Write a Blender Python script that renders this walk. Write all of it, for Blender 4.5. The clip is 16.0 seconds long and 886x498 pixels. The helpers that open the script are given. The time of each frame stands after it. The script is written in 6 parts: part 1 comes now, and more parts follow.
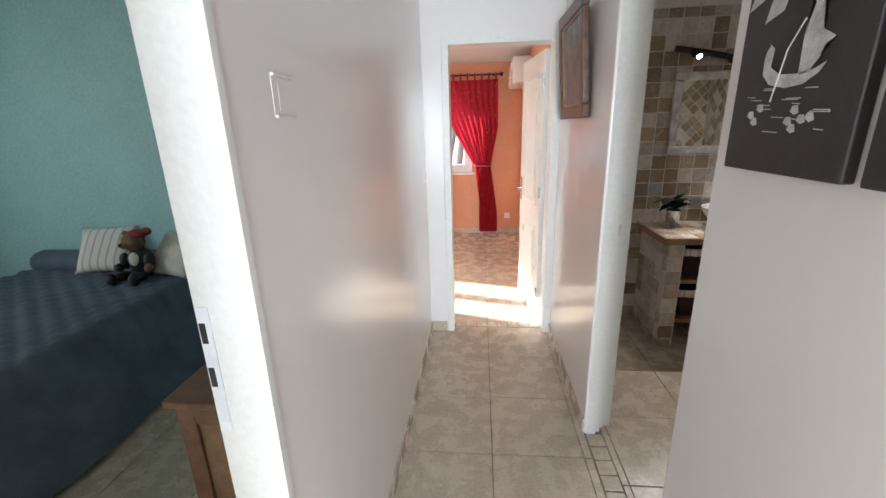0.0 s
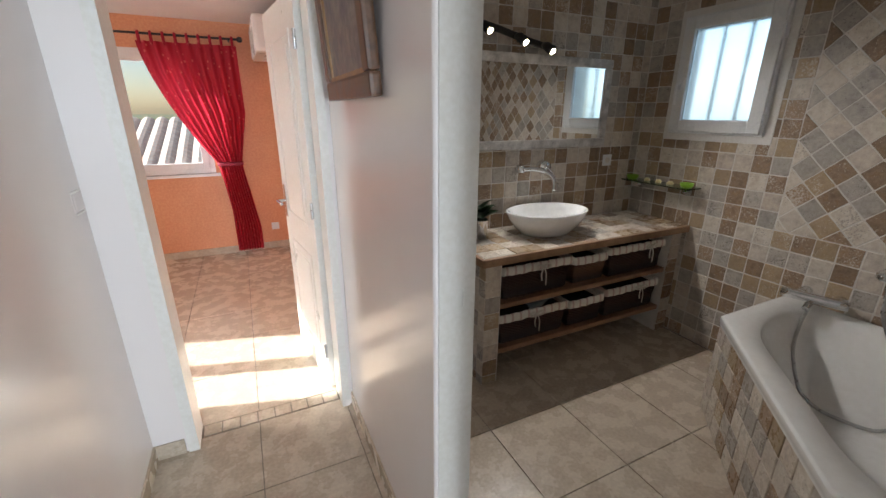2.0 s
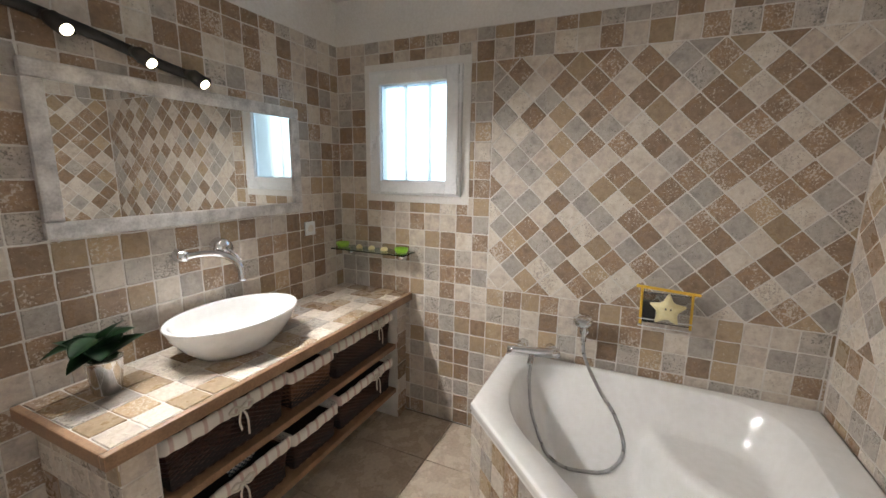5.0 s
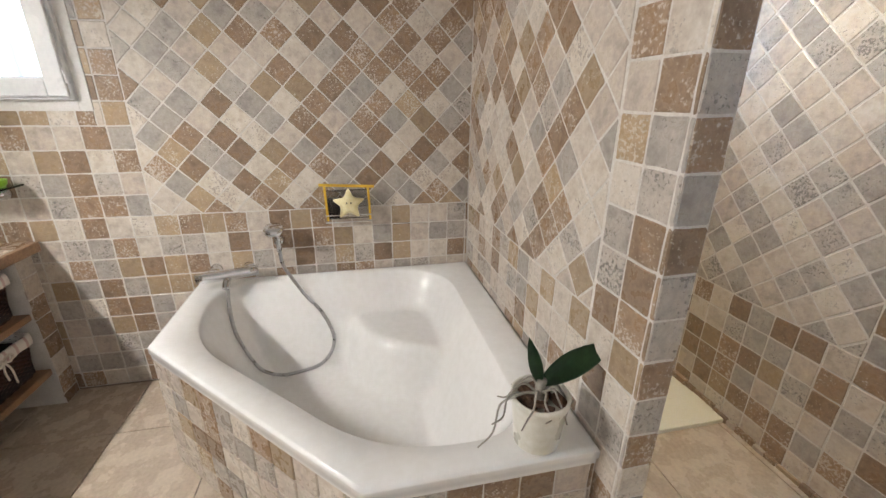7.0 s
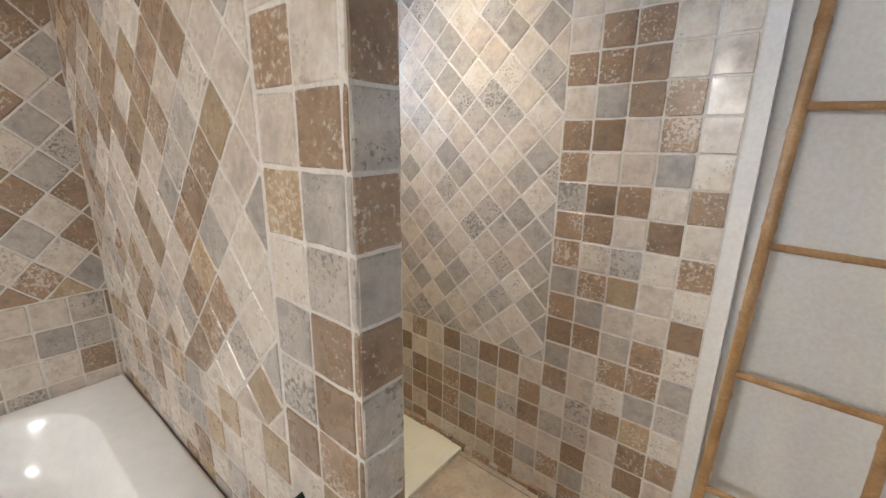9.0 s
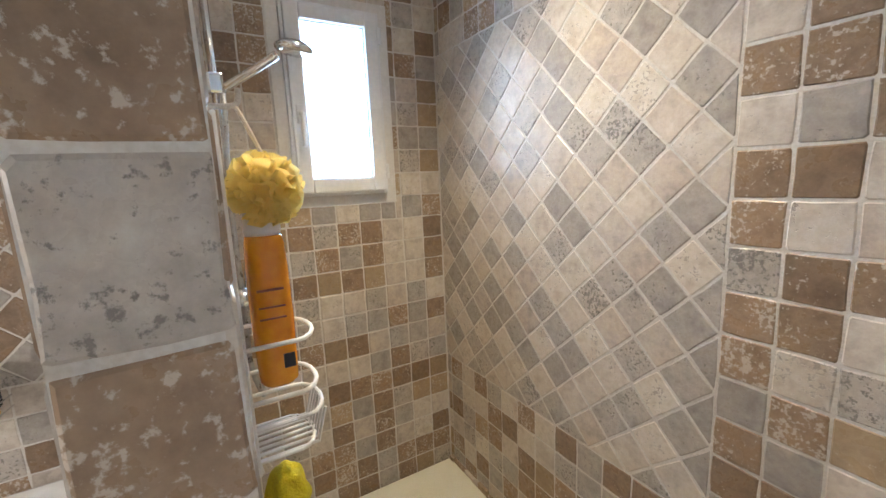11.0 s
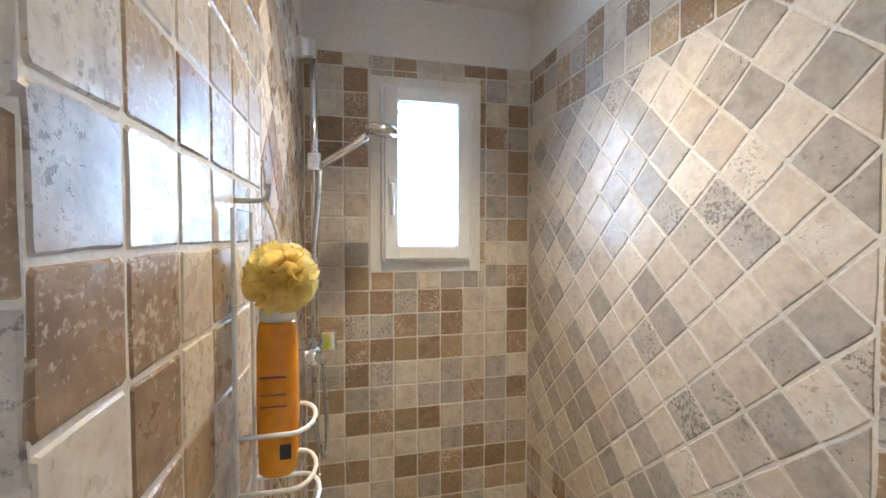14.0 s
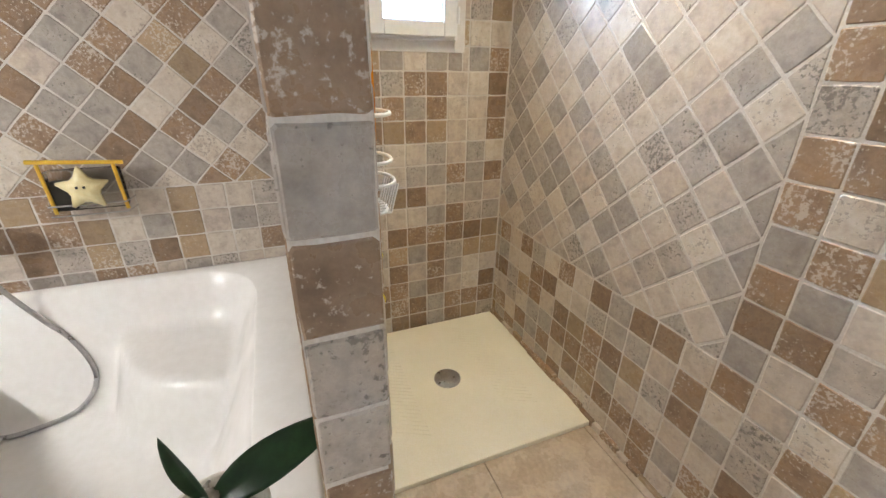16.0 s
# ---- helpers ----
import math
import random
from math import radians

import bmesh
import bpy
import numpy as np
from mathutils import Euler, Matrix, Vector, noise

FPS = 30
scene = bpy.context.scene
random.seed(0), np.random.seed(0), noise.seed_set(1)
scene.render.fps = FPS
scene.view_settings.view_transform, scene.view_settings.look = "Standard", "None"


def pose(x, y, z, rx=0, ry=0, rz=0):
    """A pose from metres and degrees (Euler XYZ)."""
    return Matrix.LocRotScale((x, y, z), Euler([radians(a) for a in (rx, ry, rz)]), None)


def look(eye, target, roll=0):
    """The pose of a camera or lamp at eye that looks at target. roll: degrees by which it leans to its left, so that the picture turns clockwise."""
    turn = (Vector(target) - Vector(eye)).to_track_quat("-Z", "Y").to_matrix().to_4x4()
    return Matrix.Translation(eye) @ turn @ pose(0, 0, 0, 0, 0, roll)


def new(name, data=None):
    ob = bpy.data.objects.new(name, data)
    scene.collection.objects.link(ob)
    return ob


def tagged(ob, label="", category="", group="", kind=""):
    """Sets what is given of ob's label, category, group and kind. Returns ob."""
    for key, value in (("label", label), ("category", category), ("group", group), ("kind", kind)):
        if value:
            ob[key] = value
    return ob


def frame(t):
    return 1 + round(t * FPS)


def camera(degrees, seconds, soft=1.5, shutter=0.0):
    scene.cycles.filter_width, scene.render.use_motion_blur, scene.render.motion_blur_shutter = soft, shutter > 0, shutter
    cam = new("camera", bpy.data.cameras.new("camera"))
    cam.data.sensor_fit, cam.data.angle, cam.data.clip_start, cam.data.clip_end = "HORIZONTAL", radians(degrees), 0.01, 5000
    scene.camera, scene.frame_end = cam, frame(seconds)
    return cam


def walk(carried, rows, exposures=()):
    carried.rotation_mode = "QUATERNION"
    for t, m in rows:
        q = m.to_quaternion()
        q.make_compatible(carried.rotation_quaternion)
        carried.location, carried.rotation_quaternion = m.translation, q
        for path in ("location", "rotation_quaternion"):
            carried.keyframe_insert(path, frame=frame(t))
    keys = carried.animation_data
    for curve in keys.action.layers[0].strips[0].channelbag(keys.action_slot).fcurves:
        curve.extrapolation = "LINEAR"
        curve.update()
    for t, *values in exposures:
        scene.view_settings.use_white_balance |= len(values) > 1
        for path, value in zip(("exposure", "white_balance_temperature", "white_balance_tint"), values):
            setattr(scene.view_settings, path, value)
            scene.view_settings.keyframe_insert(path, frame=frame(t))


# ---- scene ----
cam = camera(95.0, 16.0)
PATH = [
    (0, (0.182, 0.231, 1.531), (-0.003, 2.138, 0.958), -1.7),
    (0.5, (0.129, 0.524, 1.542), (0.094, 2.432, 0.943), -1.5),
    (1, (0.136, 0.759, 1.518), (0.309, 2.654, 0.903), -1.0),
    (1.5, (0.225, 1.036, 1.53), (0.709, 2.872, 0.903), -0.3),
    (2, (0.348, 1.224, 1.517), (1.17, 2.932, 0.88), 0.2),
    (2.5, (0.452, 1.425, 1.514), (1.57, 2.96, 0.886), -0.0),
    (3, (0.563, 1.547, 1.487), (1.885, 2.924, 0.888), 0.3),
    (3.2, (0.622, 1.579, 1.484), (1.991, 2.918, 0.906), 0.6),
    (5.3, (0.906, 1.724, 1.533), (2.758, 2.391, 1.179), 0.6),
    (5.5, (0.893, 1.715, 1.506), (2.783, 2.256, 1.141), 0.8),
    (6, (0.874, 1.697, 1.483), (2.804, 1.922, 1.011), 0.4),
    (6.5, (0.89, 1.629, 1.439), (2.8, 1.565, 0.848), 0.2),
    (7, (0.947, 1.489, 1.407), (2.78, 1.087, 0.716), 0.5),
    (7.5, (0.977, 1.385, 1.382), (2.664, 0.573, 0.678), 1.2),
    (8, (1.07, 1.307, 1.399), (2.493, 0.072, 0.727), 1.6),
    (8.2, (1.11, 1.293, 1.404), (2.378, -0.115, 0.766), 1.9),
    (10.3, (1.265, 0.934, 1.445), (2.59, -0.52, 1.086), -2.1),
    (10.5, (1.295, 0.884, 1.447), (2.755, -0.434, 1.089), -2.3),
    (11, (1.334, 0.823, 1.466), (3.044, -0.157, 1.125), -2.4),
    (11.5, (1.322, 0.702, 1.488), (3.193, 0.071, 1.167), -1.9),
    (12, (1.32, 0.651, 1.483), (3.246, 0.15, 1.283), -0.3),
    (12.5, (1.322, 0.652, 1.501), (3.261, 0.164, 1.456), 1.0),
    (13, (1.323, 0.656, 1.541), (3.264, 0.177, 1.6), 1.8),
    (13.5, (1.326, 0.655, 1.566), (3.272, 0.199, 1.628), 1.6),
    (14, (1.329, 0.655, 1.523), (3.274, 0.193, 1.46), 0.1),
    (14.5, (1.337, 0.699, 1.461), (3.245, 0.17, 1.174), -1.6),
    (15, (1.317, 0.685, 1.364), (3.164, 0.123, 0.839), -2.4),
    (15.5, (1.29, 0.752, 1.304), (3.04, 0.109, 0.58), -1.3),
    (16, (1.237, 0.893, 1.32), (2.928, 0.21, 0.499), 0.8),
]
EXPOSURES = [(0.0, 1.68), (1.0, 1.52), (2.0, 1.48), (3.2, 1.75), (5.3, 2.68), (7.0, 2.85), (8.2, 2.88), (10.3, 2.88), (13.0, 2.85), (15.0, 3.05), (16.0, 3.08)]
walk(cam, [(t, look(eye, target, roll)) for t, eye, target, roll in PATH], EXPOSURES)

# ---- the plan, in metres ----
HALL_L, HALL_R, HALL_END = -0.202, 0.708, 3.105
DOOR_S, DOOR_N = 1.215, 2.020   # the bathroom doorway's plaster edges
EAST, NORTH, SOUTH, WEST = 3.01, 3.41, -0.137, 0.84
PART_N, PART_S, PART_W = 0.90, 0.815, 1.58
CEIL, TILE_TOP = 2.50, 2.255

# ---- light ----
world = bpy.data.worlds.new("sky")
scene.world = world
world.use_nodes = True
wn = world.node_tree
sky = wn.nodes.new("ShaderNodeTexSky")
sky.sky_type, sky.sun_disc = "NISHITA", False
sky.sun_elevation, sky.sun_rotation = radians(30), radians(-74)
wn.links.new(sky.outputs[0], wn.nodes["Background"].inputs[0])
wn.nodes["Background"].inputs[1].default_value = 0.05


def lamp(name, kind, m, energy, color=(1, 1, 1), **more):
    data = bpy.data.lights.new(name, kind)
    data.energy, data.color = energy, color
    if kind == "AREA":
        data.shape, data.size, data.size_y = "RECTANGLE", more["size"][0], more["size"][1]
    if kind == "SUN":
        data.angle = radians(more["angle"])
    if kind == "SPOT":
        data.spot_size, data.spot_blend, data.shadow_soft_size = radians(more["cone"]), more["blend"], more["soft"]
    ob = new(name, data)
    ob.matrix_world = m
    return ob


lamp("sun", "SUN", look((0, 0, 10), (0.96 * 5, -0.28 * 5, 10 - 5 * math.tan(radians(30)))), 5.0, (1.0, 0.98, 0.95), angle=0.5)
# daylight in the window openings
lamp("daylight_bath_window", "AREA", look((3.45, 2.87, 1.75), (0, 2.87, 1.65)), 1.6, (0.50, 0.76, 1.0), size=(1.0, 1.2))
lamp("daylight_shower_window", "AREA", look((3.45, 0.39, 1.8), (0, 0.39, 1.7)), 15, (0.40, 0.65, 1.0), size=(0.9, 1.2))
lamp("daylight_far_room", "AREA", look((-2.28, 4.5, 1.15), (0, 4.3, 0.9)), 8, (0.95, 0.97, 1.0), size=(0.9, 2.0))
# the bedroom's window is out of view, its lamp an added fill
lamp("assumed_daylight_bedroom", "AREA", look((-4.15, 1.2, 1.5), (0, 1.2, 1.1)), 6.5, (0.85, 0.95, 1.0), size=(1.2, 1.2))
# fill lamp in a made-up window behind the walker, brightens the hall
lamp("hall_fill_behind", "AREA", look((0.40, -3.95, 1.4), (0.15, 0, 1.1)), 84, (0.76, 0.89, 1.0), size=(1.3, 1.8))


# ---- materials ----
def nodes_of(name):
    m = bpy.data.materials.new(name)
    m.use_nodes = True
    nt = m.node_tree
    return m, nt, nt.nodes["Principled BSDF"]


def node(nt, kind, ins=None, **attrs):
    n = nt.nodes.new(kind)
    for k, v in attrs.items():
        setattr(n, k, v)
    for k, v in (ins or {}).items():
        if isinstance(v, bpy.types.NodeSocket):
            nt.links.new(v, n.inputs[k])
        else:
            n.inputs[k].default_value = v
    return n


def ramp(nt, fac, stops, constant=False):
    r = nt.nodes.new("ShaderNodeValToRGB")
    r.color_ramp.interpolation = "CONSTANT" if constant else "LINEAR"
    el = r.color_ramp.elements
    while len(el) < len(stops):
        el.new(0.5)
    for e, (p, c) in zip(el, stops):
        e.position, e.color = p, (*c, 1) if len(c) == 3 else c
    nt.links.new(fac, r.inputs[0])
    return r.outputs[0]


def mixc(nt, fac, a, b, blend="MIX"):
    n = nt.nodes.new("ShaderNodeMix")
    n.data_type, n.blend_type = "RGBA", blend
    for sock, v in ((n.inputs[0], fac), (n.inputs[6], a), (n.inputs[7], b)):
        if isinstance(v, bpy.types.NodeSocket):
            nt.links.new(v, sock)
        elif isinstance(v, tuple):
            sock.default_value = (*v, 1) if len(v) == 3 else v
        else:
            sock.default_value = v
    return n.outputs[2]


def position(nt):
    return node(nt, "ShaderNodeNewGeometry").outputs["Position"]


def noise_fac(nt, vec, scale, detail=4.0, rough=0.55):
    return node(nt, "ShaderNodeTexNoise", {"Vector": vec, "Scale": scale, "Detail": detail, "Roughness": rough}).outputs["Fac"]


def bump(nt, height, bsdf, strength, distance):
    b = node(nt, "ShaderNodeBump", {"Height": height, "Strength": strength, "Distance": distance})
    nt.links.new(b.outputs[0], bsdf.inputs["Normal"])


def surface(name, dark, light, rough, scale=6.0, fine=90.0, relief=0.15, depth=0.002, metal=0.0, coat=0.0, grain=0.12):
    """A mottled surface: two tones at one scale, grain and relief at a finer one."""
    m, nt, b = nodes_of(name)
    p = position(nt)
    big, small = noise_fac(nt, p, scale), noise_fac(nt, p, fine, 3)
    col = ramp(nt, big, [(0.3, dark), (0.7, light)])
    col = mixc(nt, grain, col, ramp(nt, small, [(0.35, (0.0, 0.0, 0.0)), (0.65, (1.0, 1.0, 1.0))]), "OVERLAY")
    nt.links.new(col, b.inputs["Base Color"])
    b.inputs["Metallic"].default_value = metal
    b.inputs["Coat Weight"].default_value = coat
    nt.links.new(ramp(nt, big, [(0.25, (rough * 0.8,) * 3), (0.75, (min(1, rough * 1.2),) * 3)]), b.inputs["Roughness"])
    if relief:
        bump(nt, small, b, relief, depth)
    return m


def travertine(name, dark, light, fleck, fleck_at, pits):
    m, nt, b = nodes_of(name)
    p = position(nt)
    own = node(nt, "ShaderNodeObjectInfo").outputs["Random"]
    isle = node(nt, "ShaderNodeNewGeometry").outputs["Random Per Island"]
    tone = node(nt, "ShaderNodeMath", {0: node(nt, "ShaderNodeMath", {0: own, 1: isle}, operation="ADD").outputs[0]}, operation="FRACT").outputs[0]
    shift = node(nt, "ShaderNodeVectorMath", {0: p, 1: node(nt, "ShaderNodeCombineXYZ", {0: tone, 1: own, 2: isle}).outputs[0]}, operation="ADD").outputs[0]
    cloud = noise_fac(nt, shift, 22, 5, 0.6)
    vein = noise_fac(nt, shift, 60, 6, 0.7)
    col = ramp(nt, cloud, [(0.28, dark), (0.72, light)])
    col = mixc(nt, 0.55, col, ramp(nt, tone, [(0.0, (0.34, 0.335, 0.33)), (0.5, (0.49, 0.49, 0.485)), (1.0, (0.65, 0.635, 0.61))]), "OVERLAY")
    col = mixc(nt, 0.30, col, ramp(nt, vein, [(0.3, (0.3, 0.28, 0.26)), (0.7, (0.7, 0.7, 0.7))]), "OVERLAY")
    # filled holes and open pits
    patch = noise_fac(nt, shift, 9, 2)
    speck = noise_fac(nt, shift, 110, 5, 0.62)
    amount = node(nt, "ShaderNodeMath", {0: speck, 1: node(nt, "ShaderNodeMath", {0: patch, 1: 0.45, 2: node(nt, "ShaderNodeMath", {0: tone, 1: 0.14}, operation="MULTIPLY").outputs[0]}, operation="MULTIPLY_ADD").outputs[0]}, operation="ADD").outputs[0]
    flecks = ramp(nt, amount, [(fleck_at, (0, 0, 0)), (fleck_at + 0.075, (0.78, 0.78, 0.78))])
    col = mixc(nt, flecks, col, fleck)
    nt.links.new(col, b.inputs["Base Color"])
    nt.links.new(ramp(nt, cloud, [(0.3, (0.46,) * 3), (0.7, (0.17,) * 3)]), b.inputs["Roughness"])
    b.inputs["Specular IOR Level"].default_value = 0.5
    low = mixc(nt, flecks, ramp(nt, cloud, [(0.2, (0.4,) * 3), (0.8, (0.7,) * 3)]), (pits,) * 3)
    bump(nt, low, b, 0.75, 0.0028)
    return m


TRAVERTINE = [
    travertine("cream_travertine", (0.45, 0.385, 0.325), (0.735, 0.67, 0.595), (0.36, 0.31, 0.265), 0.93, 0.3),
    travertine("grey_travertine", (0.30, 0.268, 0.240), (0.555, 0.505, 0.455), (0.17, 0.155, 0.14), 0.895, 0.35),
    travertine("brown_travertine", (0.195, 0.130, 0.085), (0.39, 0.275, 0.185), (0.62, 0.55, 0.47), 0.885, 0.5),
    travertine("gold_travertine", (0.30, 0.215, 0.135), (0.46, 0.35, 0.23), (0.62, 0.56, 0.46), 0.915, 0.4),
]
GROUT = surface("grout", (0.58, 0.545, 0.50), (0.71, 0.67, 0.62), 0.75, 12, 160, 0.4, 0.002)


def polished_plaster(name, dark, light):
    """Smooth trowelled plaster with soft upright streaks and a satin gloss."""
    m, nt, b = nodes_of(name)
    p = position(nt)
    flat = node(nt, "ShaderNodeVectorMath", {0: p, 1: (1.0, 1.0, 0.7)}, operation="MULTIPLY").outputs[0]
    big, mid = noise_fac(nt, flat, 1.1, 6, 0.45), noise_fac(nt, flat, 5, 5, 0.5)
    col = mixc(nt, 0.25, ramp(nt, big, [(0.0, dark), (1.0, light)]), ramp(nt, mid, [(0.0, dark), (1.0, light)]))
    nt.links.new(col, b.inputs["Base Color"])
    nt.links.new(ramp(nt, mid, [(0.0, (0.15,) * 3), (1.0, (0.24,) * 3)]), b.inputs["Roughness"])
    bump(nt, mid, b, 0.006, 0.002)
    return m


PEACH = polished_plaster("polished_peach_plaster", (0.845, 0.785, 0.765), (0.885, 0.835, 0.82))
WHITE_WALL = surface("white_plaster", (0.72, 0.70, 0.67), (0.78, 0.76, 0.73), 0.7, 3, 80, 0.12)
CEILING = surface("white_ceiling", (0.72, 0.70, 0.68), (0.78, 0.76, 0.74), 0.8, 2, 60, 0.1)
ORANGE = surface("orange_paint", (0.66, 0.30, 0.16), (0.73, 0.35, 0.20), 0.6, 2.5, 50, 0.15)
TEAL = surface("teal_paint", (0.36, 0.58, 0.58), (0.44, 0.66, 0.66), 0.6, 2.0, 50, 0.15)
WHITE_PAINT = surface("white_gloss_paint", (0.78, 0.755, 0.71), (0.82, 0.80, 0.76), 0.32, 4, 60, 0.04)
PVC = surface("white_pvc", (0.78, 0.79, 0.80), (0.82, 0.83, 0.84), 0.28, 3, 60, 0.0)
FLOOR_TILE = surface("beige_stoneware", (0.485, 0.395, 0.305), (0.56, 0.475, 0.375), 0.27, 9, 60, 0.03, 0.001, grain=0.08)
FLOOR_GROUT = surface("floor_grout", (0.20, 0.17, 0.14), (0.28, 0.24, 0.20), 0.8, 20, 150, 0.3)
OAK = surface("oak_wood", (0.22, 0.125, 0.07), (0.35, 0.21, 0.12), 0.45, 14, 120, 0.25)
DARK_WOOD = surface("dark_red_wood", (0.13, 0.055, 0.03), (0.24, 0.11, 0.06), 0.4, 14, 120, 0.2)
CERAMIC = surface("white_ceramic", (0.80, 0.80, 0.79), (0.83, 0.83, 0.82), 0.08, 2, 30, 0.0, coat=0.5)
ACRYLIC = surface("white_acrylic", (0.84, 0.83, 0.81), (0.87, 0.86, 0.84), 0.20, 2, 30, 0.0, coat=0.15)
TRAY = surface("cream_resin_tray", (0.80, 0.78, 0.66), (0.85, 0.83, 0.71), 0.38, 5, 200, 0.1)
CHROME = surface("chrome", (0.72, 0.73, 0.75), (0.80, 0.81, 0.82), 0.10, 5, 40, 0.0, metal=1.0)
STEEL = surface("brushed_steel", (0.40, 0.40, 0.40), (0.55, 0.55, 0.55), 0.3, 30, 300, 0.05, metal=1.0)
BLACK = surface("matt_black", (0.012, 0.011, 0.011), (0.022, 0.02, 0.02), 0.5, 8, 80, 0.05)
CANVAS = surface("black_slate", (0.020, 0.016, 0.016), (0.034, 0.028, 0.027), 0.5, 6, 120, 0.2)
CHALK = surface("pale_paint", (0.42, 0.42, 0.42), (0.66, 0.66, 0.66), 0.7, 40, 200, 0.1)
WICKER = surface("dark_wicker", (0.022, 0.008, 0.005), (0.075, 0.026, 0.015), 0.5, 40, 260, 0.3)
LIGHT_WICKER = surface("brown_wicker", (0.12, 0.055, 0.028), (0.24, 0.12, 0.065), 0.5, 40, 260, 0.3)
LINEN = surface("cream_linen", (0.62, 0.56, 0.48), (0.74, 0.68, 0.60), 0.85, 30, 300, 0.3)
BASKET_SHADE = surface("dark_basket_shade", (0.012, 0.009, 0.010), (0.03, 0.022, 0.022), 0.9, 20, 200, 0.2)
LEAF = surface("dark_green_leaf", (0.010, 0.035, 0.014), (0.030, 0.085, 0.030), 0.35, 25, 90, 0.1)
ROOT = surface("grey_root", (0.22, 0.20, 0.17), (0.40, 0.37, 0.32), 0.7, 40, 200, 0.2)
BARK = surface("bark_chips", (0.05, 0.025, 0.015), (0.16, 0.09, 0.055), 0.9, 60, 200, 0.5, 0.004)
POT = surface("cream_glazed_pot", (0.66, 0.64, 0.56), (0.74, 0.72, 0.64), 0.3, 8, 60, 0.03)
YELLOW_NET = surface("yellow_net", (0.93, 0.76, 0.20), (0.95, 0.84, 0.42), 0.6, 25, 150, 0.1)
sheer = YELLOW_NET.node_tree
sheer_mix = node(sheer, "ShaderNodeMixShader", {0: 0.5, 1: sheer.nodes["Principled BSDF"].outputs[0], 2: node(sheer, "ShaderNodeBsdfTranslucent", {"Color": (0.98, 0.84, 0.38, 1)}).outputs[0]})
sheer.links.new(sheer_mix.outputs[0], sheer.nodes["Material Output"].inputs[0])
YELLOW_FOAM = surface("yellow_terry", (0.62, 0.48, 0.01), (0.80, 0.66, 0.03), 0.8, 30, 220, 0.6, 0.004)
PALE_YELLOW = surface("pale_yellow_vinyl", (0.78, 0.68, 0.36), (0.84, 0.75, 0.45), 0.4, 12, 80, 0.05)
YELLOW_TRIM = surface("yellow_binding", (0.70, 0.42, 0.03), (0.80, 0.52, 0.06), 0.5, 20, 100, 0.1)
ORANGE_PLASTIC = surface("orange_plastic", (0.72, 0.24, 0.01), (0.84, 0.34, 0.02), 0.22, 12, 60, 0.0)
BROWN_PRINT = surface("brown_print", (0.20, 0.05, 0.01), (0.28, 0.08, 0.02), 0.4, 30, 90, 0.0)
WHITE_WIRE = surface("white_coated_wire", (0.74, 0.74, 0.72), (0.82, 0.82, 0.80), 0.3, 20, 90, 0.0)
BAMBOO = surface("bamboo", (0.28, 0.15, 0.06), (0.44, 0.26, 0.12), 0.4, 18, 140, 0.2)
GREEN = surface("lime_green_wax", (0.22, 0.48, 0.03), (0.34, 0.60, 0.06), 0.4, 20, 80, 0.05)
QUILT = surface("grey_blue_quilt", (0.070, 0.085, 0.12), (0.12, 0.14, 0.19), 0.55, 6, 200, 0.3)
RED_CURTAIN = surface("red_curtain", (0.20, 0.008, 0.028), (0.36, 0.025, 0.060), 0.7, 10, 250, 0.3)
ROOF = surface("pale_roof_tile", (0.38, 0.33, 0.29), (0.55, 0.50, 0.45), 0.9, 8, 60, 0.3)
GILT = surface("gilt_brown_wood", (0.06, 0.03, 0.018), (0.17, 0.08, 0.04), 0.35, 25, 120, 0.2)
PAINTING = surface("dark_oil_painting", (0.04, 0.06, 0.10), (0.34, 0.30, 0.26), 0.4, 9, 40, 0.3)
FUR = surface("brown_plush", (0.16, 0.09, 0.05), (0.28, 0.17, 0.10), 0.9, 30, 220, 0.5, 0.004)
WHITEWASH = surface("whitewashed_wood", (0.36, 0.34, 0.33), (0.72, 0.69, 0.66), 0.5, 16, 120, 0.3)
SOIL_GREEN = surface("ground_grass", (0.05, 0.07, 0.03), (0.12, 0.13, 0.06), 0.9, 3, 40, 0.3)


def clear_glass(name, tint=(1, 1, 1), rough=0.0):
    m, nt, b = nodes_of(name)
    b.inputs["Base Color"].default_value = (*tint, 1)
    b.inputs["Transmission Weight"].default_value = 1
    b.inputs["Roughness"].default_value = rough
    b.inputs["IOR"].default_value = 1.45
    return m


GLASS = clear_glass("clear_glass")
FROSTED = clear_glass("frosted_glass", (0.94, 0.98, 1.0), 0.21)
GREEN_GLASS = clear_glass("green_edge_glass", (0.72, 0.92, 0.84))
MIRROR, _nt, _b = nodes_of("mirror_silver")
_b.inputs["Metallic"].default_value, _b.inputs["Roughness"].default_value = 1.0, 0.01
_b.inputs["Base Color"].default_value = (0.88, 0.9, 0.9, 1)


def glow(name, color, strength):
    m, nt, b = nodes_of(name)
    b.inputs["Emission Color"].default_value = (*color, 1)
    b.inputs["Emission Strength"].default_value = strength
    return m


BULB = glow("lit_halogen", (1.0, 0.80, 0.52), 9)


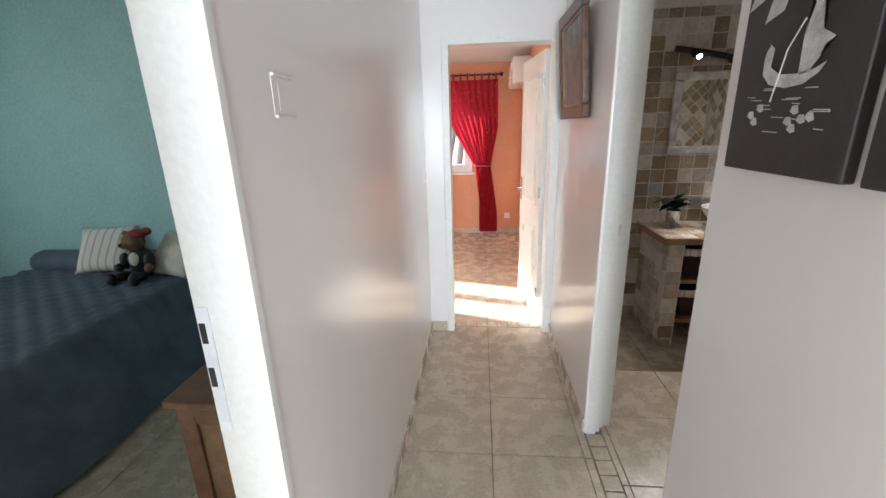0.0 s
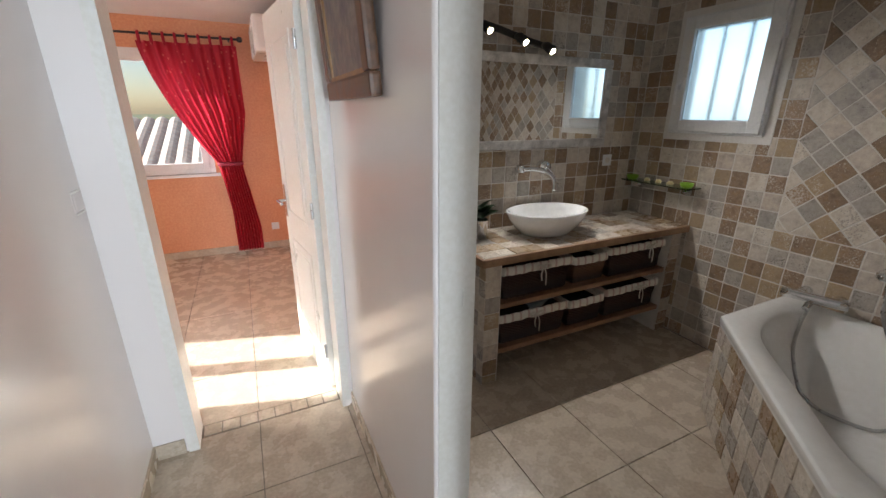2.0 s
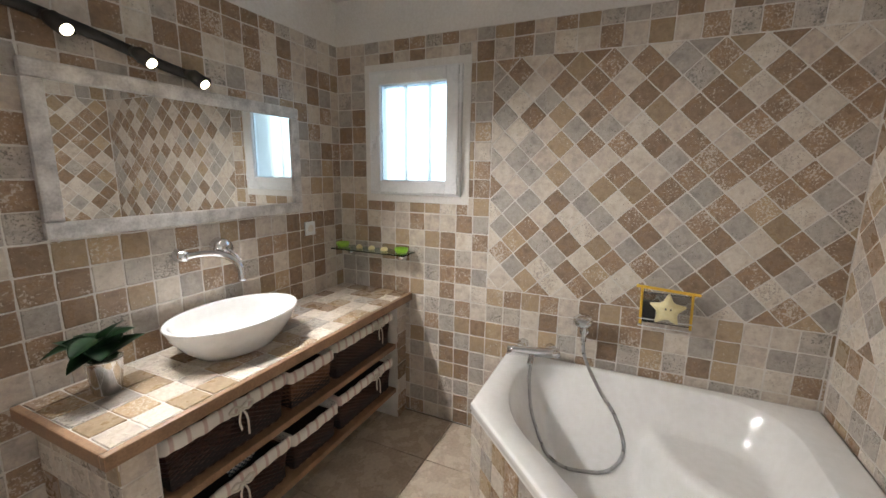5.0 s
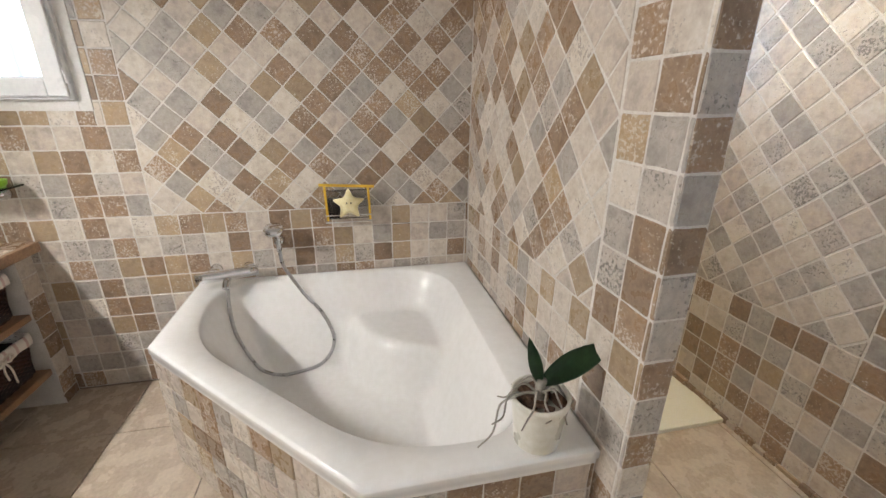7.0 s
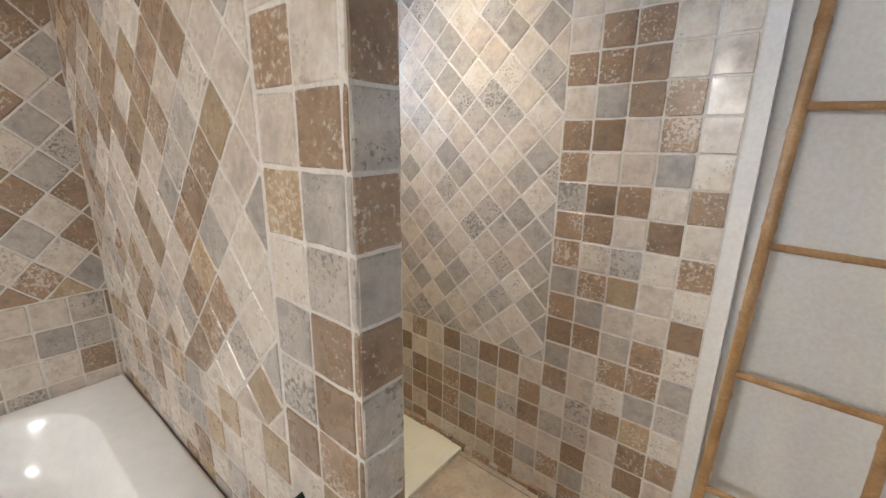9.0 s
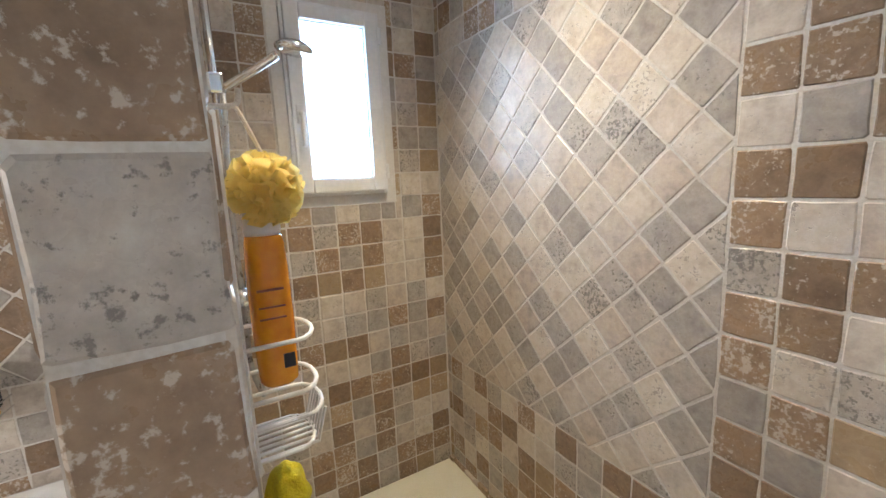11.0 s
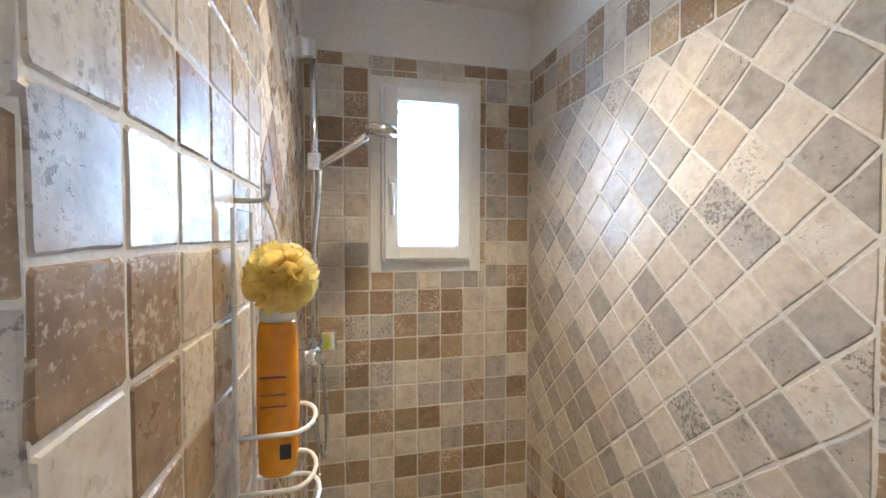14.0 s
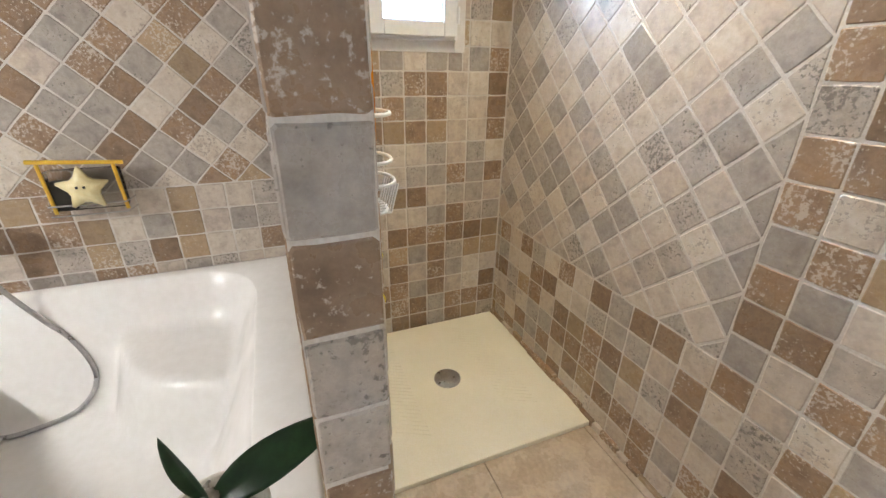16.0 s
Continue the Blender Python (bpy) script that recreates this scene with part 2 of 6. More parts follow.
def checks():
    m, nt, b = nodes_of("striped_linen")
    p = position(nt)
    w = node(nt, "ShaderNodeTexWave", {"Vector": p, "Scale": 5.5, "Distortion": 0.4}, bands_direction="X").outputs["Fac"]
    col = ramp(nt, w, [(0.78, (0.80, 0.75, 0.68)), (0.93, (0.62, 0.46, 0.41))])
    nt.links.new(col, b.inputs["Base Color"])
    b.inputs["Roughness"].default_value = 0.9
    bump(nt, noise_fac(nt, p, 350), b, 0.3, 0.002)
    return m


STRIPED = checks()


# ---- mesh helpers ----
def mesh_object(name, bm, material, smooth=False):
    me = bpy.data.meshes.new(name)
    bm.to_mesh(me)
    bm.free()
    if material:
        me.materials.append(material)
    if smooth:
        for f in me.polygons:
            f.use_smooth = True
    return new(name, me)


def part(name, bm, material, parent, label="", smooth=False):
    ob = mesh_object(name, bm, material, smooth)
    ob.parent = parent
    if label:
        ob["label"] = label
    return ob


def thing(name, label, category, at=(0, 0, 0), group="", kind="", turn=0):
    ob = new(name)
    ob.empty_display_size = 0.05
    ob.matrix_world = pose(*at, 0, 0, turn)
    return tagged(ob, label, category, group, kind)


def box(bm, x0, y0, z0, x1, y1, z1, bevel=0.0):
    g = bmesh.ops.create_cube(bm, size=1.0, matrix=Matrix.LocRotScale(((x0 + x1) / 2, (y0 + y1) / 2, (z0 + z1) / 2), None, (abs(x1 - x0), abs(y1 - y0), abs(z1 - z0))))
    if bevel:
        es = list({e for v in g["verts"] for e in v.link_edges})
        bmesh.ops.bevel(bm, geom=es, offset=bevel, segments=2, affect="EDGES", profile=0.6)
    return bm


def boxes(*specs, bevel=0.0):
    bm = bmesh.new()
    for sp in specs:
        box(bm, *sp, bevel=bevel)
    return bm


def lathe(profile, seg=32, sx=1.0, sy=1.0, shift=(0, 0, 0)):
    """Rings of (radius, z) turned about the z axis."""
    bm = bmesh.new()
    rings = []
    for r, z in profile:
        if r < 1e-6:
            rings.append([bm.verts.new((shift[0], shift[1], z + shift[2]))])
        else:
            rings.append([bm.verts.new((r * sx * math.cos(2 * math.pi * i / seg) + shift[0], r * sy * math.sin(2 * math.pi * i / seg) + shift[1], z + shift[2])) for i in range(seg)])
    for a, b in zip(rings, rings[1:]):
        for i in range(seg):
            j = (i + 1) % seg
            if len(a) == 1 and len(b) > 1:
                bm.faces.new((a[0], b[j], b[i]))
            elif len(b) == 1 and len(a) > 1:
                bm.faces.new((a[i], a[j], b[0]))
            elif len(a) > 1:
                bm.faces.new((a[i], a[j], b[j], b[i]))
    bmesh.ops.recalc_face_normals(bm, faces=bm.faces)
    return bm


def tube(points, r, seg=10, closed=False, bm=None, taper=None):
    """A round bar along points."""
    bm = bm or bmesh.new()
    pts = [Vector(p) for p in points]
    n = len(pts)
    rings = []
    up = Vector((0.13, 0.21, 0.97))
    for i, p in enumerate(pts):
        a, b = (pts[i - 1] if i or closed else p), (pts[(i + 1) % n] if i < n - 1 or closed else p)
        d = (b - a).normalized()
        s = d.cross(up)
        if s.length < 0.1:
            s = d.cross(Vector((1, 0, 0)))
        s.normalize()
        w = s.cross(d)
        up = w
        rr = r if taper is None else r * taper[i]
        rings.append([bm.verts.new(p + rr * (math.cos(2 * math.pi * k / seg) * s + math.sin(2 * math.pi * k / seg) * w)) for k in range(seg)])
    for i in range(n if closed else n - 1):
        a, b = rings[i], rings[(i + 1) % n]
        for k in range(seg):
            bm.faces.new((a[k], a[(k + 1) % seg], b[(k + 1) % seg], b[k]))
    if not closed:
        bm.faces.new(rings[0][::-1])
        bm.faces.new(rings[-1])
    bmesh.ops.recalc_face_normals(bm, faces=bm.faces)
    return bm


def curve_points(pts, n=24):
    """A smooth line through the given points."""
    P = [Vector(p) for p in pts]
    P = [2 * P[0] - P[1]] + P + [2 * P[-1] - P[-2]]
    out = []
    for i in range(1, len(P) - 2):
        for k in range(n):
            t = k / n
            a, b, c, d = P[i - 1:i + 3]
            out.append(0.5 * (2 * b + (c - a) * t + (2 * a - 5 * b + 4 * c - d) * t * t + (3 * b - a - 3 * c + d) * t ** 3))
    return out + [P[-2]]


def slab(name, label, spec, material, category="wall"):
    return tagged(mesh_object(name, boxes(*spec), material), label, category, kind="structure")


# ---- the large structure ----
T = 0.008   # how far tiles stand out from the wall behind them
slab("floor", "beige stoneware floor with dark joints", [(-4.4, -4.2, -0.12, 3.3, 6.4, -0.006)], FLOOR_GROUT, "floor")
slab("ceiling", "plain white painted ceiling", [(-4.4, -4.2, CEIL, 3.3, 3.24, CEIL + 0.12), (0.76, 3.24, CEIL, 3.3, 3.6, CEIL + 0.12), (-2.4, 3.24, 2.35, 0.9, 6.32, 2.47)], CEILING, "ceiling")

# hall: west wall with the bedroom doorway
slab("wall_hall_west", "polished peach plaster hall wall with doorway",
     [(-0.285, 0.85, 0, HALL_L, HALL_END, CEIL), (-0.285, -1.2, 0, HALL_L, 0.0, CEIL), (-0.285, 0.0, 2.09, HALL_L, 0.85, CEIL)], PEACH)
hall_e = boxes((HALL_R, DOOR_N, 0, 0.765, HALL_END, CEIL), (HALL_R, -1.2, 0, 0.765, DOOR_S, CEIL), (HALL_R, DOOR_S, 2.064, 0.765, DOOR_N, CEIL))
# the plaster turns the doorway's corners in a soft round
bmesh.ops.bevel(hall_e, geom=[e for e in hall_e.edges if all(abs(v.co.x - HALL_R) < 1e-4 and (abs(v.co.y - DOOR_N) < 1e-4 or abs(v.co.y - DOOR_S) < 1e-4) for v in e.verts) and abs(e.verts[0].co.z - e.verts[1].co.z) > 2],
                offset=0.009, segments=4, affect="EDGES", profile=0.5)
tagged(mesh_object("wall_hall_east", hall_e, PEACH), "polished peach plaster hall wall with bathroom doorway", "wall", kind="structure")
slab("wall_hall_end", "peach plaster end wall with doorway",
     [(-0.285, HALL_END, 0, -0.072, 3.26, CEIL), (0.690, HALL_END, 0, 0.74, 3.26, CEIL), (-0.072, HALL_END, 2.085, 0.690, 3.26, CEIL)], PEACH)
slab("baseboard_hall_west", "cream stoneware baseboard", [(HALL_L, 0.86, 0, HALL_L + 0.009, HALL_END, 0.075)], FLOOR_TILE, "baseboard")
slab("baseboard_hall_east", "cream stoneware baseboard", [(HALL_R - 0.009, DOOR_N + 0.012, 0, HALL_R, HALL_END, 0.075), (HALL_R - 0.009, -1.2, 0, HALL_R, DOOR_S - 0.012, 0.075)], FLOOR_TILE, "baseboard")
slab("baseboard_hall_end", "cream stoneware baseboard", [(HALL_L + 0.009, HALL_END - 0.009, 0, -0.08, HALL_END, 0.075)], FLOOR_TILE, "baseboard")

# unseen room behind the walker, made up to let light into the hall
slab("wall_assumed_back_room", "assumed peach walls of an unseen back room, with a window opening",
     [(-4.4, -4.2, 0, -0.3, -4.1, CEIL), (1.1, -4.2, 0, 3.3, -4.1, CEIL), (-0.3, -4.2, 2.35, 1.1, -4.1, CEIL), (-0.3, -4.2, 0, 1.1, -4.1, 0.4),
      (-1.8, -4.1, 0, -1.7, -1.2, CEIL), (2.3, -4.1, 0, 2.4, -1.2, CEIL), (-1.7, -1.3, 0, -0.285, -1.2, CEIL), (0.765, -1.3, 0, 2.3, -1.2, CEIL)], PEACH)

# bathroom shell: rendered walls that carry the tiles
slab("wall_bath_west", "white plaster bathroom wall with doorway",
     [(0.765, DOOR_N + 0.09, 0, WEST, NORTH + 0.1, CEIL), (0.765, -1.2, 0, WEST, DOOR_S - 0.03, CEIL), (0.765, DOOR_S - 0.03, 2.10, WEST, DOOR_N + 0.09, CEIL)], WHITE_WALL)
slab("wall_bath_alcove", "white plaster wall of the alcove", [(WEST, -0.32, 0, 1.27, -0.215, CEIL)], WHITE_WALL)
slab("baseboard_alcove", "beige stoneware baseboard", [(WEST, -0.215, 0, 1.235, -0.205, 0.08)], FLOOR_TILE, "baseboard")
slab("corner_bead", "white plaster edge beside the shower tiles", [(1.235, -0.32, 0, 1.28, SOUTH - 0.003, CEIL)], WHITE_WALL, "wall edge")


def ring_boxes_x(x0, x1, y0, y1, z0, z1, Y0, Y1, Z0, Z1):
    """Boxes that fill the outer rectangle but for the inner one, in a wall across x."""
    return [(x0, Y0, Z0, x1, y0, Z1), (x0, y1, Z0, x1, Y1, Z1), (x0, y0, Z0, x1, y1, z0), (x0, y0, z1, x1, y1, Z1)]


NWIN = (2.540, 3.205, 1.353, 2.127)   # y0, y1, z0, z1 of the bath window's opening
SWIN = (0.095, 0.558, 1.377, 2.17)   # the shower window's
wall_e = tagged(mesh_object("wall_bath_east", boxes(
    *ring_boxes_x(EAST + 0.002, EAST + 0.24, *NWIN, 0.858, NORTH + 0.1, 0, TILE_TOP),
    *ring_boxes_x(EAST + 0.002, EAST + 0.24, *SWIN, -0.3, 0.858, 0, TILE_TOP)), GROUT),
    "travertine-tiled bathroom wall with two windows", "wall", kind="structure")
wall_n = tagged(mesh_object("wall_bath_north", boxes((WEST, NORTH + 0.002, 0, EAST + 0.0035, NORTH + 0.1, TILE_TOP)), GROUT), "travertine-tiled wall behind the washbasin", "wall", kind="structure")
wall_s = tagged(mesh_object("wall_bath_south", boxes((1.28, -0.3, 0, EAST + 0.0035, SOUTH - 0.002, TILE_TOP)), GROUT), "travertine-tiled shower wall", "wall", kind="structure")
wall_p = tagged(mesh_object("wall_partition", boxes((PART_W + 0.002, PART_S + 0.002, 0, EAST + 0.003, PART_N - 0.002, TILE_TOP)), GROUT), "travertine-tiled partition between bath and shower", "wall", kind="structure")
slab("wall_above_tiles", "white plaster band above the tiles",
     [(EAST + 0.006, -0.3, TILE_TOP, EAST + 0.24, NORTH + 0.1, CEIL), (WEST, NORTH + 0.006, TILE_TOP, EAST + 0.006, NORTH + 0.1, CEIL),
      (1.28, -0.3, TILE_TOP, EAST + 0.006, SOUTH - 0.006, CEIL), (PART_W + 0.006, PART_S + 0.006, TILE_TOP, EAST + 0.006, PART_N - 0.006, CEIL)], WHITE_WALL)

# far orange room
slab("wall_orange", "orange painted bedroom walls",
     [(-2.4, 6.2, 0, -1.35, 6.3, 2.35), (0.06, 6.2, 0, 0.85, 6.3, 2.35), (-1.35, 6.2, 0, 0.06, 6.3, 0.90), (-1.35, 6.2, 2.08, 0.06, 6.3, 2.35),
      (0.75, 3.26, 0, 0.85, 6.2, 2.35),
      (-2.4, 3.26, 0, -2.3, 4.02, 2.35), (-2.4, 4.90, 0, -2.3, 6.2, 2.35), (-2.4, 4.02, 2.10, -2.3, 4.90, 2.35),
      (-2.3, 3.26, 0, -0.27, 3.36, 2.35)], ORANGE)
slab("baseboard_orange", "beige stoneware baseboard", [(-2.3, 6.19, 0, 0.75, 6.2, 0.075), (0.74, 3.3, 0, 0.75, 6.19, 0.075)], FLOOR_TILE, "baseboard")

# teal bedroom; the opening in its far wall is unseen, added for light
slab("wall_teal", "pale teal painted bedroom walls",
     [(-4.3, 3.16, 0, -0.285, 3.24, CEIL), (-4.3, -1.3, 0, -0.3, -1.2, CEIL),
      (-4.3, -1.2, 0, -4.2, 0.5, CEIL), (-4.3, 1.9, 0, -4.2, 3.16, CEIL), (-4.3, 0.5, 0, -4.2, 1.9, 0.85), (-4.3, 0.5, 2.15, -4.2, 1.9, CEIL),
      (-0.315, 0.87, 0, -0.285, 3.16, CEIL), (-0.315, -1.2, 0, -0.285, 0.0, CEIL), (-0.315, 0.0, 2.09, -0.285, 0.87, CEIL)], TEAL)

# outside
slab("ground", "dry grass ground reaching the horizon", [(-400, -400, -0.6, 400, 400, -0.5)], SOIL_GREEN, "ground")


# ---- doors and frames ----
def door_frame(name, label, specs):
    return slab(name, label, specs, WHITE_PAINT, "door frame")


# bathroom doorway lining and casings
# the lining steps back twice towards the bathroom
N_, S_ = DOOR_N, DOOR_S
bath_frame = door_frame("trim_bath_door", "white painted stepped door frame of the bathroom", [
    (HALL_R + 0.011, N_ - 0.005, 0, 0.765, N_, 2.058), (0.765, N_ + 0.012, 0, 0.790, N_ + 0.0895, 2.07),
    (0.790, N_ + 0.045, 0, 0.816, N_ + 0.0895, 2.085), (0.816, N_ + 0.062, 0, 0.856, N_ + 0.0895, 2.095),
    (0.765, S_ - 0.0295, 0, 0.856, S_ - 0.008, 2.095), (HALL_R + 0.011, S_, 0, 0.765, S_ + 0.005, 2.058),
    (HALL_R + 0.011, S_ + 0.005, 2.050, 0.765, N_ - 0.005, 2.0635), (0.765, S_ - 0.008, 2.07, 0.856, N_ + 0.012, 2.0995),
    (WEST, N_ + 0.0895, 0, 0.856, N_ + 0.14, 2.14), (WEST, S_ - 0.08, 0, 0.856, S_ - 0.0295, 2.14), (WEST, S_ - 0.0295, 2.0995, 0.856, N_ + 0.0895, 2.14)])
part("strike_plate", boxes((0.795, N_ + 0.0435, 1.02, 0.811, N_ + 0.0455, 1.12)), WHITE_PAINT, bath_frame, "painted strike plate")
part("strike_lip", tube(curve_points([(0.800, N_ + 0.042, 1.045), (0.801, N_ + 0.030, 1.05), (0.803, N_ + 0.032, 1.085), (0.802, N_ + 0.042, 1.09)], 5), 0.004, 8), WHITE_PAINT, bath_frame, "small painted latch lip", True)
for z in (0.28, 1.05, 1.80):
    part("hinge_leaf", lathe([(0, z - 0.045), (0.008, z - 0.045), (0.008, z + 0.045), (0, z + 0.045)], 10, shift=(0.862, S_ - 0.02, 0)), STEEL, bath_frame, "steel hinge")
door_frame("trim_end_door", "white painted door frame at the hall's end", [
    (-0.070, HALL_END - 0.012, 0, -0.026, 3.262, 2.083), (0.650, HALL_END - 0.012, 0, 0.688, 3.262, 2.083), (-0.026, HALL_END - 0.012, 2.038, 0.650, 3.262, 2.083)])
bed_frame = door_frame("trim_bedroom_door", "white painted bedroom door frame with strike plate", [
    (-0.284, 0.832, 0, HALL_L + 0.004, 0.8495, 2.088), (-0.322, 0.845, 0, -0.284, 0.8695, 2.088), (-0.320, 0.002, 0, HALL_L + 0.004, 0.06, 2.088), (-0.320, 0.06, 2.04, HALL_L + 0.004, 0.832, 2.088)])
part("strike_plate", boxes((-0.318, 0.8425, 0.98, -0.296, 0.8446, 1.24)), PVC, bed_frame, "steel strike plate")
# black blocks on the plate stand for the shaded latch holes
part("strike_hole_shade", boxes((-0.317, 0.841, 1.17, -0.306, 0.8426, 1.21), (-0.317, 0.841, 1.08, -0.306, 0.8426, 1.12)), BLACK, bed_frame, "black blocks for the shade in the latch holes")


def panel_door(name, label, width, height, hinge, turn, handle_side=1):
    d = thing(name, label, "door", hinge, turn=turn)
    bm = boxes((0, -0.02, 0.008, width, 0.02, height), bevel=0.003)
    leaf = part("leaf", bm, WHITE_PAINT, d)
    mold = bmesh.new()
    for s in (-1, 1):
        y0, y1 = (0.02, 0.026) if s > 0 else (-0.026, -0.02)
        for z0, z1 in ((0.18, 0.78), (0.93, 1.88)):
            x0, x1 = 0.11, width - 0.11
            for b in ((x0, y0, z0, x1, y1, z0 + 0.025), (x0, y0, z1 - 0.025, x1, y1, z1), (x0, y0, z0 + 0.025, x0 + 0.025, y1, z1 - 0.025), (x1 - 0.025, y0, z0 + 0.025, x1, y1, z1 - 0.025)):
                box(mold, *b, bevel=0.002)
            box(mold, x0 + 0.06, y0 * 1.0, z0 + 0.06, x1 - 0.06, y1 * 0.96, z1 - 0.06, bevel=0.003)
    part("moulding", mold, WHITE_PAINT, leaf)
    for s in (-1, 1):
        h = part("handle", tube(curve_points([(width - 0.06, s * 0.02, 1.0), (width - 0.06, s * 0.065, 1.0), (width - 0.075, s * 0.07, 1.0), (width - 0.17, s * 0.068, 1.0)], 8), 0.009), CHROME, d, "satin chrome lever handle", True)
        part("plate", boxes((width - 0.08, s * 0.0205, 0.90, width - 0.04, s * 0.026, 1.10), bevel=0.002), CHROME, h)
    for z in (0.25, 1.05, 1.82):
        part("hinge", lathe([(0.0, z - 0.04), (0.008, z - 0.04), (0.008, z + 0.04), (0.0, z + 0.04)], 12, shift=(-0.002, 0.026, 0)), STEEL, d, "steel hinge")
    return d


panel_door("door_orange_room", "open white panelled door to the orange bedroom", 0.66, 2.02, (0.640, 3.285, 0), 97)
panel_door("door_bathroom", "white panelled bathroom door folded back open", 0.74, 2.03, (0.884, S_ - 0.045, 0), -87)

# threshold strips of small stones
def mosaic(name, label, x0, y0, x1, y1):
    t = thing(name, label, "threshold", kind="structure")
    n = max(1, round((x1 - x0) / 0.085)), max(1, round((y1 - y0) / 0.085))
    for i in range(n[0]):
        for j in range(n[1]):
            w, d = (x1 - x0) / n[0], (y1 - y0) / n[1]
            part("stone", boxes((x0 + i * w + 0.003, y0 + j * d + 0.003, -0.006, x0 + (i + 1) * w - 0.003, y0 + (j + 1) * d - 0.003, 0.001), bevel=0.002), FLOOR_TILE, t)


mosaic("threshold_bathroom", "row of small beige stones in the doorway", 0.715, 1.235, 0.80, 2.015)
mosaic("threshold_orange_room", "row of small beige stones in the doorway", -0.02, 3.172, 0.645, 3.255)


# ---- windows ----
def casement(name, label, y0, y1, z0, z1, x, sash, hinge_south=True):
    """A white window in the east wall; x is the room face of its frame."""
    w = thing(name, label, "window", kind="structure")
    # plaster surround
    part("surround", boxes(*ring_boxes_x(EAST - 0.004, EAST + 0.06, y0 + 0.045, y1 - 0.045, z0 + 0.045, z1 - 0.04, y0 - 0.004, y1 + 0.004, z0 - 0.004, z1 + 0.004), bevel=0.003), WHITE_WALL, w, "white plaster surround")
    fr = part("frame", boxes(*ring_boxes_x(x, x + 0.05, y0 + 0.06, y1 - 0.06, z0 + 0.06, z1 - 0.055, y0 + 0.04, y1 - 0.04, z0 + 0.04, z1 - 0.038), bevel=0.004), PVC, w)
    a, b, c, d = y0 + 0.052, y1 - 0.052, z0 + 0.052, z1 - 0.048
    sashp = part("sash", boxes(*ring_boxes_x(x - 0.018, x + 0.03, a + sash, b - sash, c + sash, d - sash, a, b, c, d), bevel=0.006), PVC, w)
    part("gasket", boxes(*ring_boxes_x(x + 0.004, x + 0.008, a + sash + 0.004, b - sash - 0.004, c + sash + 0.004, d - sash - 0.004, a + sash - 0.002, b - sash + 0.002, c + sash - 0.002, d - sash + 0.002)), STEEL, sashp, "grey glazing seal")
    pane = part("pane", boxes((x + 0.010, a + sash - 0.004, c + sash - 0.004, x + 0.016, b - sash + 0.004, d - sash + 0.004)), FROSTED, sashp, "frosted glass pane")
    pane.visible_shadow = False
    yh = b - sash / 2
    zc = (c + d) / 2 - 0.10
    part("handle", tube(curve_points([(x - 0.02, yh, zc + 0.05), (x - 0.05, yh, zc + 0.05), (x - 0.055, yh, zc + 0.03), (x - 0.052, yh, zc - 0.07)], 8), 0.008), PVC, sashp, "white lever handle", True)
    part("handle_base", boxes((x - 0.028, yh - 0.014, zc + 0.015, x - 0.018, yh + 0.014, zc + 0.085), bevel=0.003), PVC, sashp)
    for z in (c + 0.08, d - 0.08):
        part("hinge", lathe([(0, z - 0.03), (0.008, z - 0.03), (0.008, z + 0.03), (0, z + 0.03)], 10, shift=(x - 0.01, a - 0.008, 0)), PVC, sashp)
    part("sill", boxes((x + 0.05, y0, z0 - 0.02, EAST + 0.30, y1, z0 + 0.002)), GROUT, w)
    return w


casement("window_1", "white pvc casement window with frosted glass", *NWIN, 2.985, 0.070)
casement("window_2", "narrow white pvc casement window with frosted glass", *SWIN, 2.985, 0.055)


def grille(name, y0, y1, z0, z1, n):
    g = thing(name, "dark iron security grille outside the window", "window grille")
    for i in range(n):
        y = y0 + (y1 - y0) * (i + 1) / (n + 1)
        part("bar", tube([(3.2, y, z0), (3.2, y, z1)], 0.010, 8), BLACK, g)
    for z in (z0 + 0.08, z1 - 0.08):
        part("rail", tube([(3.2, y0, z), (3.2, y1, z)], 0.011, 8), BLACK, g)


grille("window_grille", *NWIN, 3)
grille("window_grille", *SWIN, 2)


# far bedroom window, two sashes, in the wall across y
def far_window(name, label, x0, x1, z0, z1, y):
    w = thing(name, label, "window", kind="structure")
    mid = (x0 + x1) / 2
    part("window_frame", boxes((x0, y, z0, x0 + 0.05, y + 0.06, z1), (x1 - 0.05, y, z0, x1, y + 0.06, z1), (x0 + 0.05, y, z0, x1 - 0.05, y + 0.06, z0 + 0.05), (x0 + 0.05, y, z1 - 0.05, x1 - 0.05, y + 0.06, z1), bevel=0.004), PVC, w)
    for a, b in ((x0 + 0.05, mid), (mid, x1 - 0.05)):
        s = part("sash", boxes((a, y - 0.015, z0 + 0.05, a + 0.06, y + 0.045, z1 - 0.05), (b - 0.06, y - 0.015, z0 + 0.05, b, y + 0.045, z1 - 0.05), (a + 0.06, y - 0.015, z0 + 0.05, b - 0.06, y + 0.045, z0 + 0.11), (a + 0.06, y - 0.015, z1 - 0.11, b - 0.06, y + 0.045, z1 - 0.05), bevel=0.004), PVC, w)
        p = part("pane", boxes((a + 0.055, y + 0.012, z0 + 0.105, b - 0.055, y + 0.018, z1 - 0.105)), GLASS, s)
        p.visible_shadow = False
    part("window_sill", boxes((x0 - 0.04, y - 0.05, z0 - 0.03, x1 + 0.04, y, z0)), PVC, w)
    return w


far_window("window_3", "white two-sash window looking onto a tiled roof", -1.35, 0.06, 0.90, 2.08, 6.215)

